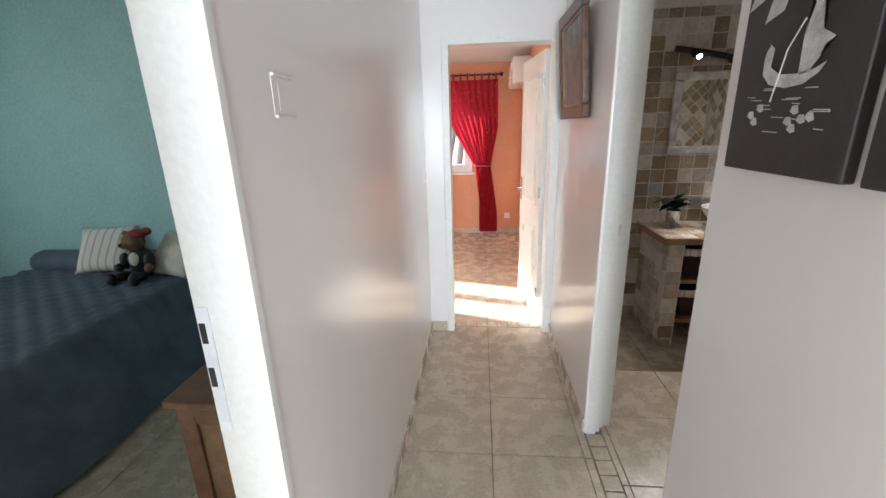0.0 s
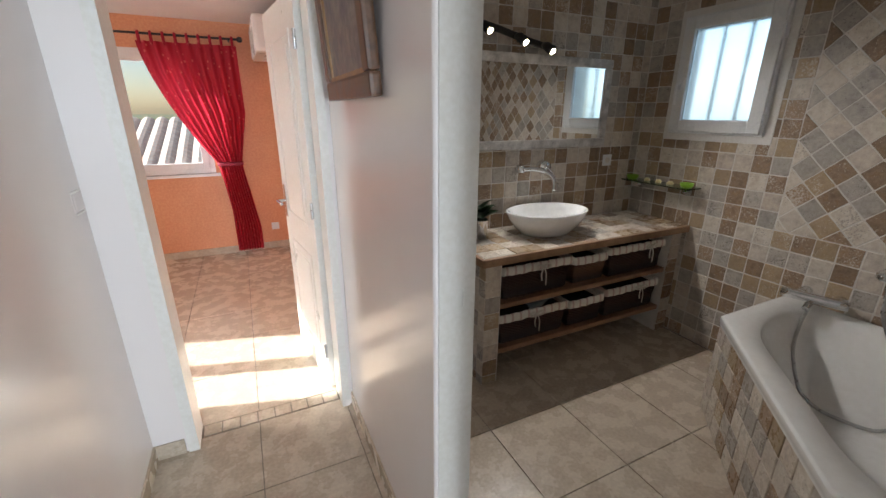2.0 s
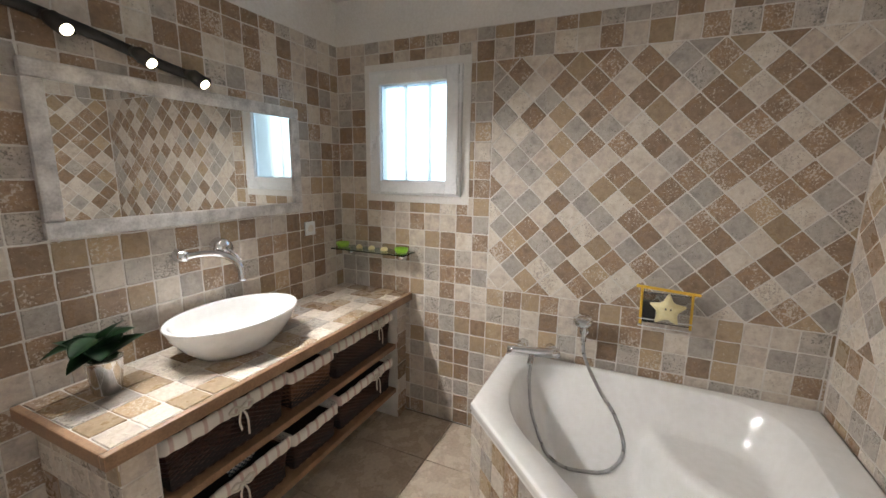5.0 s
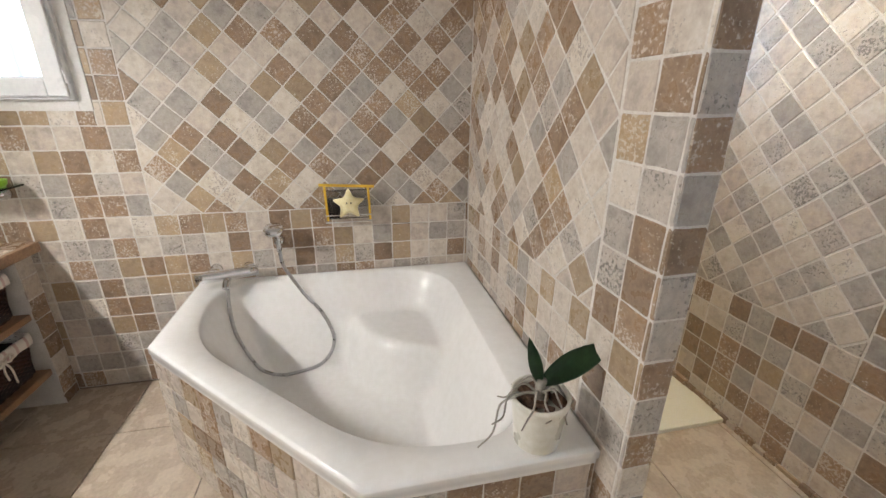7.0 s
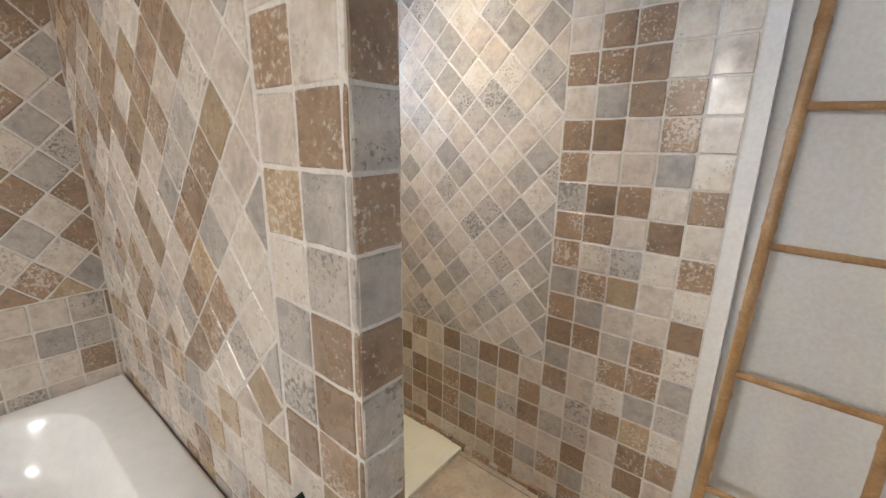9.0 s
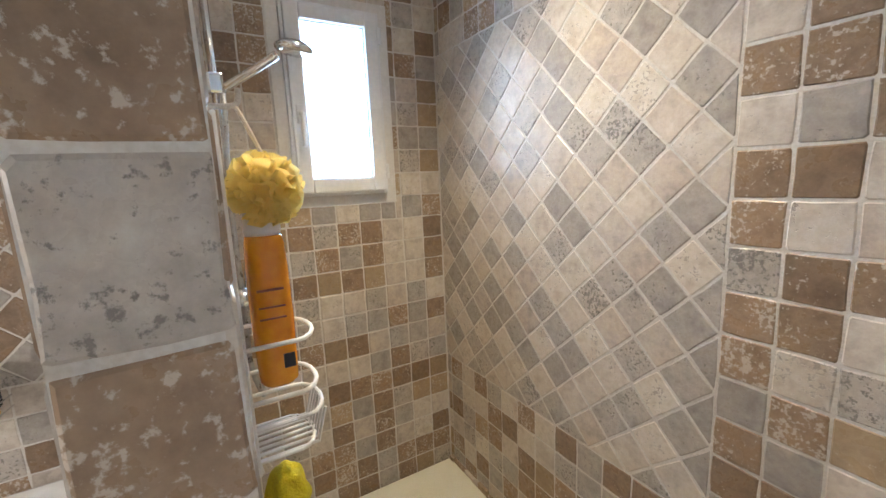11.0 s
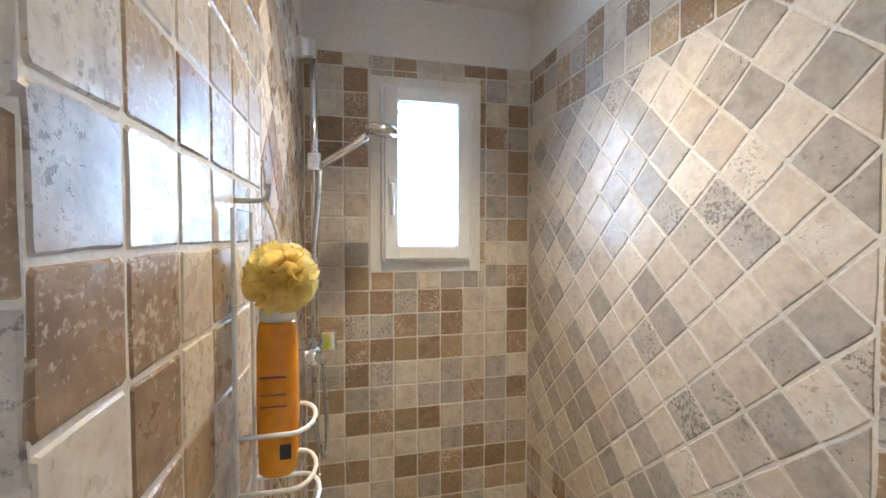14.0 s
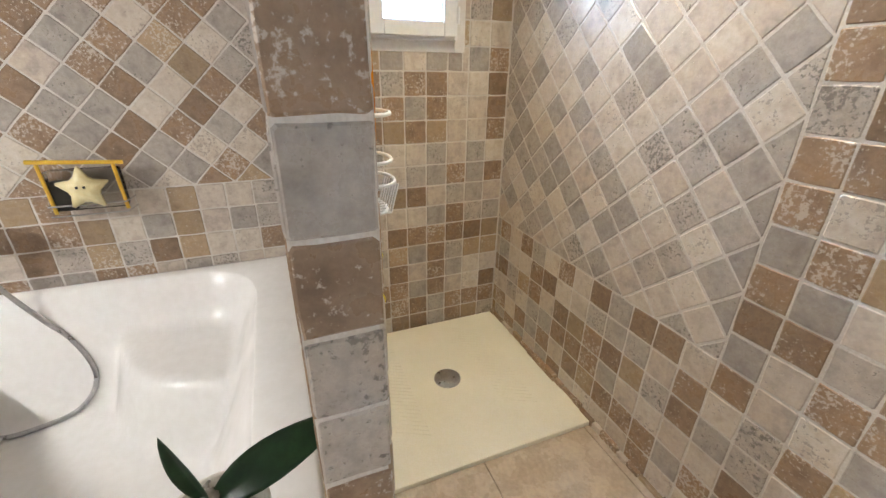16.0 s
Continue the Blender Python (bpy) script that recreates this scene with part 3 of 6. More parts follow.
# glazed door of the far room, through which the sun comes
gd = thing("window_4", "white two-leaf glazed door letting the sun in", "glazed door", kind="structure")
for a, b in ((4.02, 4.46), (4.46, 4.90)):
    lf = part("leaf", boxes((-2.38, a, 0.0, -2.33, a + 0.06, 2.10), (-2.38, b - 0.06, 0.0, -2.33, b, 2.10), (-2.38, a + 0.06, 0.0, -2.33, b - 0.06, 0.10), (-2.38, a + 0.06, 2.02, -2.33, b - 0.06, 2.10), bevel=0.003), PVC, gd)
    gp = part("pane", boxes((-2.358, a + 0.055, 0.095, -2.352, b - 0.055, 2.025)), GLASS, lf)
    gp.visible_shadow = False

# neighbouring roof beyond the far window
roof = thing("neighbour_roof", "pale clay-tiled roof of the neighbouring house", "roof", (0, 0, 0))
rb = bmesh.new()
nu, nv = 200, 2
grid = [[rb.verts.new((-6 + 12 * i / nu, 8.2 + 3.5 * j, 0.35 + 1.0 * j + 0.07 * abs(math.sin(i * math.pi / 4)))) for i in range(nu + 1)] for j in range(nv)]
for j in range(nv - 1):
    for i in range(nu):
        rb.faces.new((grid[j][i], grid[j][i + 1], grid[j + 1][i + 1], grid[j + 1][i]))
part("roof_tiles", rb, ROOF, roof)
part("wall", boxes((-6, 8.5, -0.5, 6, 11.7, 0.38)), WHITE_WALL, roof)


# ---- bathroom things ----
# washstand: tiled piers, oak shelves, tiled counter
VX0, VX1, VY0, VZ = 1.42, EAST - 0.010, 2.93, 0.80
stand = thing("washstand", "masonry washstand with tiled piers and oak shelves", "washstand", (0, 0, 0))
part("pier", boxes((VX0 + 0.0035, VY0 + 0.0035, 0, VX0 + 0.106, NORTH - 0.012, VZ - 0.045)), GROUT, stand)
part("pier", boxes((VX1 - 0.10, VY0 + 0.0035, 0, VX1, NORTH - 0.012, VZ - 0.045)), GROUT, stand)
for z in (0.175, 0.465):
    part("shelf", boxes((VX0 + 0.11, VY0 + 0.012, z, VX1 - 0.106, NORTH - 0.012, z + 0.03), bevel=0.003), OAK, stand, "oak shelf board")
counter = thing("counter", "travertine-tiled counter with a wooden front edge", "counter", (0, 0, 0))
part("slab", boxes((VX0 - 0.02, VY0 - 0.02, VZ - 0.045, VX1, NORTH - 0.004, VZ - 0.0035)), GROUT, counter)
part("edge", boxes((VX0 - 0.045, VY0 - 0.045, VZ - 0.045, VX1, VY0 - 0.021, VZ), (VX0 - 0.045, VY0 - 0.021, VZ - 0.045, VX0 - 0.021, NORTH - 0.012, VZ), bevel=0.005), OAK, counter, "worn wooden edge strip")


def bow(parent, x, y, z, s=1.0):
    bm = bmesh.new()
    for sx in (-1, 1):
        tube(curve_points([(x, y, z), (x + sx * 0.022 * s, y - 0.008, z + 0.014 * s), (x + sx * 0.036 * s, y - 0.006, z + 0.002 * s), (x + sx * 0.018 * s, y - 0.008, z - 0.008 * s), (x, y, z)], 5), 0.005, 6, bm=bm)
        tube(curve_points([(x, y - 0.004, z), (x + sx * 0.012 * s, y - 0.010, z - 0.03 * s), (x + sx * (0.016 if sx > 0 else 0.006) * s, y - 0.008, z - (0.085 if sx > 0 else 0.06) * s)], 5), 0.004, 6, bm=bm)
    part("bow", bm, LINEN, parent, "cream ribbon bow", True)


def basket(label, x0, x1, y0, y1, z, h, wicker, ribbon, cloth=False):
    b = thing("storage_basket", label, "basket", ((x0 + x1) / 2, (y0 + y1) / 2, z), group="baskets on the washstand")
    w, d = (x1 - x0) / 2, (y1 - y0) / 2
    # woven wall: strands pass in front of and behind the stakes
    bm = bmesh.new()
    stakes = max(10, int((4 * (w + d)) / 0.022)) // 2 * 2
    rows = max(8, int(h / 0.0095))

    def rim(u, k):
        per = 4 * (w + d)
        s = u * per
        r = 0.90 + 0.10 * k
        sides = (((-w, -d), (w, -d), 2 * w), ((w, -d), (w, d), 2 * d), ((w, d), (-w, d), 2 * w), ((-w, d), (-w, -d), 2 * d))
        for (ax, ay), (bx, by), ln in sides:
            if s <= ln + 1e-9:
                f = s / ln
                return Vector(((ax + (bx - ax) * f) * r, (ay + (by - ay) * f) * r, 0)), Vector((by - ay, ax - bx, 0)).normalized()
            s -= ln
        return Vector((-w * r, -d * r, 0)), Vector((0, -1, 0))

    grid = []
    for j in range(rows * 2 + 1):
        ring = []
        for i in range(stakes * 2):
            p, nrm = rim(i / (stakes * 2), j / (rows * 2))
            o = 0.0035 * (1 if ((i // 2) + (j // 2)) % 2 else -1) if (i % 2 == 0) else 0
            o += (0.0022 if j % 2 else -0.0022)
            ring.append(bm.verts.new((p.x + nrm.x * o, p.y + nrm.y * o, 0.006 + h * j / (rows * 2))))
        grid.append(ring)
    for a, c in zip(grid, grid[1:]):
        for i in range(len(a)):
            j = (i + 1) % len(a)
            bm.faces.new((a[i], a[j], c[j], c[i]))
    bm.faces.new(grid[0][::-1])
    part("woven_body", bm, wicker, b, "", False)
    # a near-black block puts the shade inside the basket into colour
    part("inside", boxes((-w * 0.93, -d * 0.93, 0.02, w * 0.93, d * 0.93, h * 0.82)), BASKET_SHADE, b, "dark block for the shade inside the basket")
    # cloth folded over the rim, with a wavy hem
    lm = bmesh.new()
    n = stakes * 2
    loops = []
    for off, z0, wave in ((0.012, h - 0.040, 0.0020), (0.013, h - 0.014, 0.0010), (0.007, h + 0.006, 0.0012), (-0.004, h + 0.006, 0.0012), (-0.008, h - 0.03, 0.0)):
        ring = []
        for i in range(n):
            p, nrm = rim(i / n, 1.0)
            wv = math.sin(i * 0.9) + 0.6 * math.sin(i * 0.37 + 1)
            ring.append(lm.verts.new((p.x + nrm.x * (off + 0.0005 * math.sin(i * 0.7)), p.y + nrm.y * (off + 0.0005 * math.sin(i * 0.7)), z0 + wave * wv)))
        loops.append(ring)
    for a, c in zip(loops, loops[1:]):
        for i in range(n):
            j = (i + 1) % n
            lm.faces.new((a[i], a[j], c[j], c[i]))
    part("cloth_rim", lm, STRIPED, b, "cream cloth with pale red stripes", True)
    if ribbon is not None:
        bow(b, ribbon, -d - 0.016, h - 0.022, 1.35)
    return b


BY0, BY1 = 2.955, 3.36
basket("wide dark wicker basket with striped cloth rim and bow", 1.55, 2.04, BY0, BY1, 0.495, 0.205, WICKER, 0.02)
basket("small brown wicker basket with striped cloth rim", 2.07, 2.335, BY0, BY1, 0.495, 0.185, LIGHT_WICKER, None)
basket("dark wicker basket with striped cloth rim and bow", 2.36, 2.865, BY0, BY1, 0.495, 0.205, WICKER, 0.10)
lower = basket("wide dark wicker basket holding a chequered cloth", 1.55, 2.04, BY0, BY1, 0.205, 0.20, WICKER, 0.0)
basket("small dark wicker basket with striped cloth rim", 2.065, 2.35, BY0, BY1, 0.205, 0.185, WICKER, None)
basket("dark wicker basket with striped cloth rim and bow", 2.375, 2.865, BY0, BY1, 0.205, 0.205, WICKER, 0.06)


def gingham():
    m, nt, b = nodes_of("blue_chequered_cloth")
    p = position(nt)
    ch = node(nt, "ShaderNodeTexChecker", {"Vector": p, "Scale": 110.0, "Color1": (0.62, 0.66, 0.68, 1), "Color2": (0.05, 0.09, 0.14, 1)}).outputs[0]
    nt.links.new(ch, b.inputs["Base Color"])
    b.inputs["Roughness"].default_value = 0.9
    return m


tm = bmesh.new()
g = [[tm.verts.new((1.80 + 0.20 * i / 12, 3.02 + 0.25 * j / 8, 0.385 + 0.065 * (i / 12) ** 1.2 + 0.008 * math.sin(i * 0.9 + j))) for i in range(13)] for j in range(9)]
g2 = [[tm.verts.new((v.co.x, v.co.y, v.co.z - 0.03)) for v in row] for row in g]
for j in range(8):
    for i in range(12):
        tm.faces.new((g[j][i], g[j][i + 1], g[j + 1][i + 1], g[j + 1][i]))
        tm.faces.new((g2[j][i], g2[j + 1][i], g2[j + 1][i + 1], g2[j][i + 1]))
for i in range(12):
    tm.faces.new((g[0][i], g2[0][i], g2[0][i + 1], g[0][i + 1]))
    tm.faces.new((g[8][i + 1], g2[8][i + 1], g2[8][i], g[8][i]))
tagged(mesh_object("folded_cloth", tm, gingham(), True), "blue and white chequered cloth in the basket", "cloth")

# oval bowl basin on the counter
basin = thing("washbasin", "white oval ceramic vessel basin on the counter", "basin", (2.005, 3.17, VZ + 0.002))
part("bowl", lathe([(0.0, 0.0), (0.135, 0.0), (0.15, 0.004), (0.155, 0.012), (0.19, 0.045), (0.228, 0.10), (0.240, 0.130), (0.245, 0.143), (0.243, 0.147), (0.236, 0.148), (0.229, 0.146), (0.224, 0.138), (0.212, 0.105), (0.190, 0.066), (0.155, 0.036), (0.08, 0.020), (0.0, 0.016)], 56, 1.14, 0.80), CERAMIC, basin, "", True)
part("waste", lathe([(0.0, 0.022), (0.022, 0.024), (0.024, 0.028), (0.0, 0.031)], 20), CHROME, basin, "chrome waste plug", True)

# wall tap
tap = thing("wall_tap", "chrome wall-mounted basin mixer tap", "tap", (0, 0, 0))
yw = NORTH
part("rose", lathe([(0.0, 0), (0.030, 0), (0.030, 0.006), (0.024, 0.016), (0.020, 0.05), (0.0, 0.05)], 24), CHROME, tap, "", True).matrix_world = pose(1.945, yw, 1.172, 90, 0, 0)
part("body", lathe([(0.0, 0), (0.045, 0), (0.047, 0.006), (0.044, 0.03), (0.036, 0.055), (0.0, 0.060)], 28), CHROME, tap, "", True).matrix_world = pose(2.125, yw, 1.178, 90, 0, 0)
part("spout", tube(curve_points([(1.945, yw - 0.045, 1.172), (2.02, yw - 0.055, 1.172), (2.08, yw - 0.075, 1.16), (2.108, yw - 0.12, 1.135), (2.114, yw - 0.15, 1.10), (2.115, yw - 0.155, 1.045)], 8), 0.015), CHROME, tap, "", True)
part("lever", tube(curve_points([(2.125, yw - 0.06, 1.178), (2.14, yw - 0.085, 1.155), (2.16, yw - 0.10, 1.12)], 6), 0.006), CHROME, tap, "", True)

# mirror
mir = thing("mirror", "wide mirror in a whitewashed wooden frame", "mirror", (0, 0, 0))
mx0, mx1, mz0, mz1 = 1.528, 2.640, 1.298, 1.850
part("frame", boxes((mx0, NORTH - 0.028, mz0, mx1, NORTH - 0.001, mz0 + 0.055), (mx0, NORTH - 0.028, mz1 - 0.055, mx1, NORTH - 0.001, mz1), (mx0, NORTH - 0.028, mz0 + 0.055, mx0 + 0.055, NORTH - 0.001, mz1 - 0.055), (mx1 - 0.055, NORTH - 0.028, mz0 + 0.055, mx1, NORTH - 0.001, mz1 - 0.055), bevel=0.008), WHITEWASH, mir, "whitewashed worn wooden frame")
part("glass", boxes((mx0 + 0.05, NORTH - 0.016, mz0 + 0.05, mx1 - 0.05, NORTH - 0.010, mz1 - 0.05)), MIRROR, mir, "mirror glass")

# spot bar above the mirror
spots = thing("spot_bar", "black wall bar with three lit halogen spots", "wall lamp", (0, 0, 0))
spot_z = lambda x: 1.975 - 0.175 * (x - 1.62)      # the bar hangs askew
part("bar", tube(curve_points([(1.50, NORTH - 0.026, spot_z(1.50) + 0.004), (1.72, NORTH - 0.032, spot_z(1.72) + 0.004), (1.95, NORTH - 0.026, spot_z(1.95) - 0.004), (2.13, NORTH - 0.028, spot_z(2.13))], 8), 0.019, 10), BLACK, spots, "", True)
for x in (1.66, 1.90):
    part("wall_plate", boxes((x - 0.03, NORTH - 0.02, spot_z(x) - 0.02, x + 0.03, NORTH - 0.001, spot_z(x) + 0.02), bevel=0.004), BLACK, spots)
for x in (1.62, 1.855, 2.05):
    z = spot_z(x)
    h = part("spot_head", tube([(x - 0.02, NORTH - 0.045, z), (x - 0.015, NORTH - 0.075, z - 0.012), (x, NORTH - 0.112, z - 0.042)], 0.025, 16, taper=[0.6, 1.0, 1.0]), BLACK, spots, "", True)
    part("bulb", tube([(x - 0.0003, NORTH - 0.1115, z - 0.0415), (x + 0.001, NORTH - 0.116, z - 0.046)], 0.017, 16), BULB, h, "glowing halogen bulb")
    lamp("spot_light", "SPOT", look((x + 0.003, NORTH - 0.132, z - 0.057), (x + 0.10, NORTH - 1.60, 0.55)), 6.3, (1.0, 0.975, 0.95), cone=130, blend=0.75, soft=0.025)

# socket on the tiled wall
sock = thing("wall_socket", "white plastic wall socket", "socket", (0, 0, 0))
part("plate", boxes((2.67, NORTH - 0.010, 1.155, 2.75, NORTH - 0.0005, 1.235), bevel=0.004), PVC, sock)
part("well", lathe([(0, 0), (0.021, 0), (0.021, 0.002), (0.017, 0.0025), (0, 0.0015)], 20), GROUT, sock).matrix_world = pose(2.71, NORTH - 0.010, 1.195, 90, 0, 0)


def glass_shelf():
    s = thing("glass_shelf", "small green-edged glass wall shelf", "shelf", (0, 0, 0))
    part("pane", boxes((2.865, 2.87, 1.048, EAST - 0.002, 3.39, 1.056), bevel=0.002), GREEN_GLASS, s)
    for y in (2.95, 3.32):
        part("bracket", lathe([(0, 0), (0.026, 0), (0.027, 0.01), (0.018, 0.03), (0.012, 0.05), (0, 0.052)], 18), CHROME, s, "chrome bracket", True).matrix_world = pose(EAST, y, 1.018, 0, -90, 0)
    for y in (2.92, 3.345):
        t = thing("candle_dish", "lime green candle dish on the glass shelf", "candle", (2.93, y, 1.056), group="candles on the shelf")
        part("dish", lathe([(0, 0.002), (0.03, 0), (0.038, 0.012), (0.042, 0.03), (0.038, 0.03), (0.033, 0.016), (0, 0.014)], 22), GREEN, t, "", True)
    for i, y in enumerate((3.04, 3.13, 3.22)):
        t = thing("soap", "small cream shell-shaped soap on the shelf", "soap", (2.93, y, 1.056), group="soaps on the shelf", turn=20 * i)
        part("body", lathe([(0, 0), (0.024, 0.002), (0.028, 0.010), (0.020, 0.022), (0, 0.027)], 14, 1, 0.75), PALE_YELLOW, t, "", True)


glass_shelf()


def leaf_mesh(bm, base, direction, length, width, curl, up=Vector((0, 0, 1))):
    d = Vector(direction).normalized()
    s = d.cross(up).normalized()
    u = s.cross(d)
    n, m = 9, 4
    rows = []
    for i in range(n + 1):
        t = i / n
        w = width * math.sin(math.pi * min(1, 0.06 + t * 0.94)) ** 0.75 * (1 - 0.25 * t)
        c = Vector(base) + d * length * t - u * curl * length * t * t
        rows.append([bm.verts.new(c + s * w * (k / m) + u * (0.25 * w * abs(k / m))) for k in range(-m, m + 1)])
    for a, b in zip(rows, rows[1:]):
        for k in range(2 * m):
            bm.faces.new((a[k], a[k + 1], b[k + 1], b[k]))
    bmesh.ops.solidify(bm, geom=bm.faces[-2 * m * n:], thickness=0.0025)


# pot plant on the counter
pl = thing("potted_plant", "bushy dark green plant in a chrome pot on the counter", "plant", (1.56, 3.235, VZ + 0.001))
part("pot", lathe([(0, 0), (0.036, 0), (0.040, 0.004), (0.052, 0.115), (0.053, 0.118), (0.049, 0.118), (0.046, 0.10), (0, 0.098)], 28), CHROME, pl, "shiny metal pot", True)
rnd = random.Random(5)
for i in range(13):
    a = i * 2.4
    bm = bmesh.new()
    el = rnd.uniform(0.1, 1.1)
    leaf_mesh(bm, (0.01 * math.cos(a), 0.01 * math.sin(a), 0.12 + 0.006 * i), (math.cos(a) * math.cos(el), math.sin(a) * math.cos(el), math.sin(el)), rnd.uniform(0.085, 0.125), rnd.uniform(0.042, 0.056), rnd.uniform(0.2, 0.5))
    part("leaf", bm, LEAF, pl, "", True)

# ---- corner bath ----
BX, BYN, BZ = EAST - 0.004, PART_N + 0.004, 0.545
def bath_outline():
    """Plan of the rim, counter-clockwise from the partition end, with a slanted front."""
    return [(1.66, PART_N + 0.003), (1.66, 1.52), (2.42, 2.275), (EAST - 0.003, 2.275), (EAST - 0.003, PART_N + 0.003)]


LIP = [(1.755, 1.040), (2.972, 1.040), (2.972, 2.165), (2.452, 2.165), (1.755, 1.468)]   # inner edge of the rim, before rounding
LIP_ROUND = (0.19, 0.30, 0.22, 0.26, 0.22)


def rounded(poly, radii, per=20):
    """The outline with each corner turned in a smooth curve."""
    out = []
    for i, ((x, y), r) in enumerate(zip(poly, radii)):
        p, q = Vector(poly[i - 1]), Vector(poly[(i + 1) % len(poly)])
        c = Vector((x, y))
        a, b = c + (p - c).normalized() * r, c + (q - c).normalized() * r
        for k in range(per + 1):
            t = k / per
            out.append(a * (1 - t) ** 2 + c * 2 * t * (1 - t) + b * t * t)
    fine = []
    for a, b in zip(out, out[1:] + out[:1]):
        n = max(1, round((b - a).length / 0.03))
        fine += [a + (b - a) * k / n for k in range(n) if (b - a).length > 1e-5]
    return fine


def ease(t):
    t = min(1.0, max(0.0, t))
    return t * t * (3 - 2 * t)


lip = rounded(LIP, LIP_ROUND)


def tub_height(p):
    """Height of the tub's inner face. A moulded seat fills the wall corner."""
    d = min(math.hypot(p[0] - q.x, p[1] - q.y) for q in lip)
    fall = 0.016 * ease(d / 0.022)
    full = fall + 0.405 * ease((d + 0.03) / 0.27) - 0.405 * ease(0.03 / 0.27)
    shallow = fall + 0.165 * ease(d / 0.12)
    along = ((p[0] - 2.972) + (p[1] - 1.040)) / math.sqrt(2)
    from_corner = ((2.972 - p[0]) + (p[1] - 1.040)) / math.sqrt(2)
    g = ease((0.64 - 1.3 * along * along - from_corner) / 0.12)
    return BZ - (full * (1 - g) + min(full, shallow) * g)


bath = thing("corner_bath", "white acrylic corner bathtub with a tiled front", "bathtub", (0, 0, 0))
bm = bmesh.new()
MID = Vector((2.33, 1.52))
steps = [0, 0.012, 0.03, 0.06] + [0.06 + 0.92 * k / 26 for k in range(1, 27)]
rings = []
for f in steps:
    ring = []
    for p in lip:
        q = p + (MID - p) * f
        ring.append(bm.verts.new((q.x, q.y, tub_height(q) if f else BZ)))
    rings.append(ring)
N = len(lip)
for a, b in zip(rings, rings[1:]):
    for i in range(N):
        j = (i + 1) % N
        bm.faces.new((a[i], a[j], b[j], b[i]))
bm.faces.new(rings[-1])
out = bath_outline()


def to_outline(p, c=(2.33, 1.52)):
    d = (p[0] - c[0], p[1] - c[1])
    best = None
    for (ax, ay), (bx, by) in zip(out, out[1:] + out[:1]):
        ex, ey = bx - ax, by - ay
        den = d[0] * ey - d[1] * ex
        if abs(den) < 1e-9:
            continue
        t = ((ax - c[0]) * ey - (ay - c[1]) * ex) / den
        s = ((ax - c[0]) * d[1] - (ay - c[1]) * d[0]) / den
        if t > 0 and -1e-6 <= s <= 1 + 1e-6 and (best is None or t < best):
            best = t
    return (c[0] + d[0] * best, c[1] + d[1] * best)


rim_pts = [to_outline(v.co) for v in rings[0]]
for cx, cy in out:   # sharp corners
    k = min(range(N), key=lambda i: (rim_pts[i][0] - cx) ** 2 + (rim_pts[i][1] - cy) ** 2)
    rim_pts[k] = (cx, cy)
near = lambda q, k: (q[0] + (MID.x - q[0]) * k, q[1] + (MID.y - q[1]) * k)
edge = [[bm.verts.new((*near(q, k), BZ + z)) for q in rim_pts] for k, z in ((0.022, 0.004), (0.008, 0.003), (0.0, -0.006))]
low = [[bm.verts.new((*near(q, k), BZ + z)) for q in rim_pts] for k, z in ((0.0, -0.006), (0.0, -0.030), (0.007, -0.034), (0.007, -0.050))]
for a, b in [(rings[0], edge[0]), (edge[0], edge[1]), (edge[1], edge[2])] + list(zip(low, low[1:])):
    for i in range(N):
        j = (i + 1) % N
        bm.faces.new((a[i], b[i], b[j], a[j]))
bmesh.ops.recalc_face_normals(bm, faces=bm.faces)
tub = part("tub", bm, ACRYLIC, bath, "", True)
part("overflow", lathe([(0, 0), (0.034, 0), (0.034, 0.006), (0.026, 0.012), (0, 0.013)], 24), CHROME, bath, "chrome overflow", True).matrix_world = pose(2.165, 1.745, tub_height((2.165, 1.745)) + 0.004, 50, 0, 45)
apron = part("apron", boxes((1.6715, PART_N + 0.003, 0, 1.70, 1.50, BZ - 0.05)), GROUT, bath)
am = bmesh.new()
L = math.hypot(0.76, 0.755)
box(am, 0, -0.04, 0, L, -0.0035, BZ - 0.05)
part("apron", am, GROUT, bath).matrix_world = pose(1.66 + 0.0056, 1.52 - 0.0056, 0, 0, 0, math.degrees(math.atan2(0.755, 0.76)))
part("apron", boxes((2.43, 2.23, 0, EAST - 0.002, 2.2605, BZ - 0.05)), GROUT, bath)

# bath mixer, hose and hand shower
mx = thing("bath_mixer", "chrome thermostatic bath mixer on the wall", "tap", (0, 0, 0))
part("bar", tube([(EAST - 0.065, 1.985, 0.61), (EAST - 0.077, 2.03, 0.61), (EAST - 0.123, 2.20, 0.61), (EAST - 0.135, 2.245, 0.61)], 0.026, 20, taper=[0.9, 1.0, 1.0, 0.9]), CHROME, mx, "", True)
for y in (2.04, 2.19):
    part("union", tube([(EAST - 0.002, y, 0.605), (EAST - 0.018, y, 0.605), (EAST - 0.08 - (y - 2.04) * 0.27, y, 0.61)], 0.024, 16, taper=[1.2, 1.0, 0.8]), CHROME, mx, "", True)
part("spout", tube(curve_points([(EAST - 0.08, 2.115, 0.595), (EAST - 0.13, 2.115, 0.59), (EAST - 0.165, 2.115, 0.565)], 6), 0.016), CHROME, mx, "", True)
hs = thing("hand_shower", "chrome hand shower on a bracket with hose lying in the bath", "hand shower", (0, 0, 0))
part("bracket", tube([(EAST - 0.001, 1.875, 0.745), (EAST - 0.03, 1.875, 0.745), (EAST - 0.055, 1.875, 0.75)], 0.022, 14), CHROME, hs, "", True)
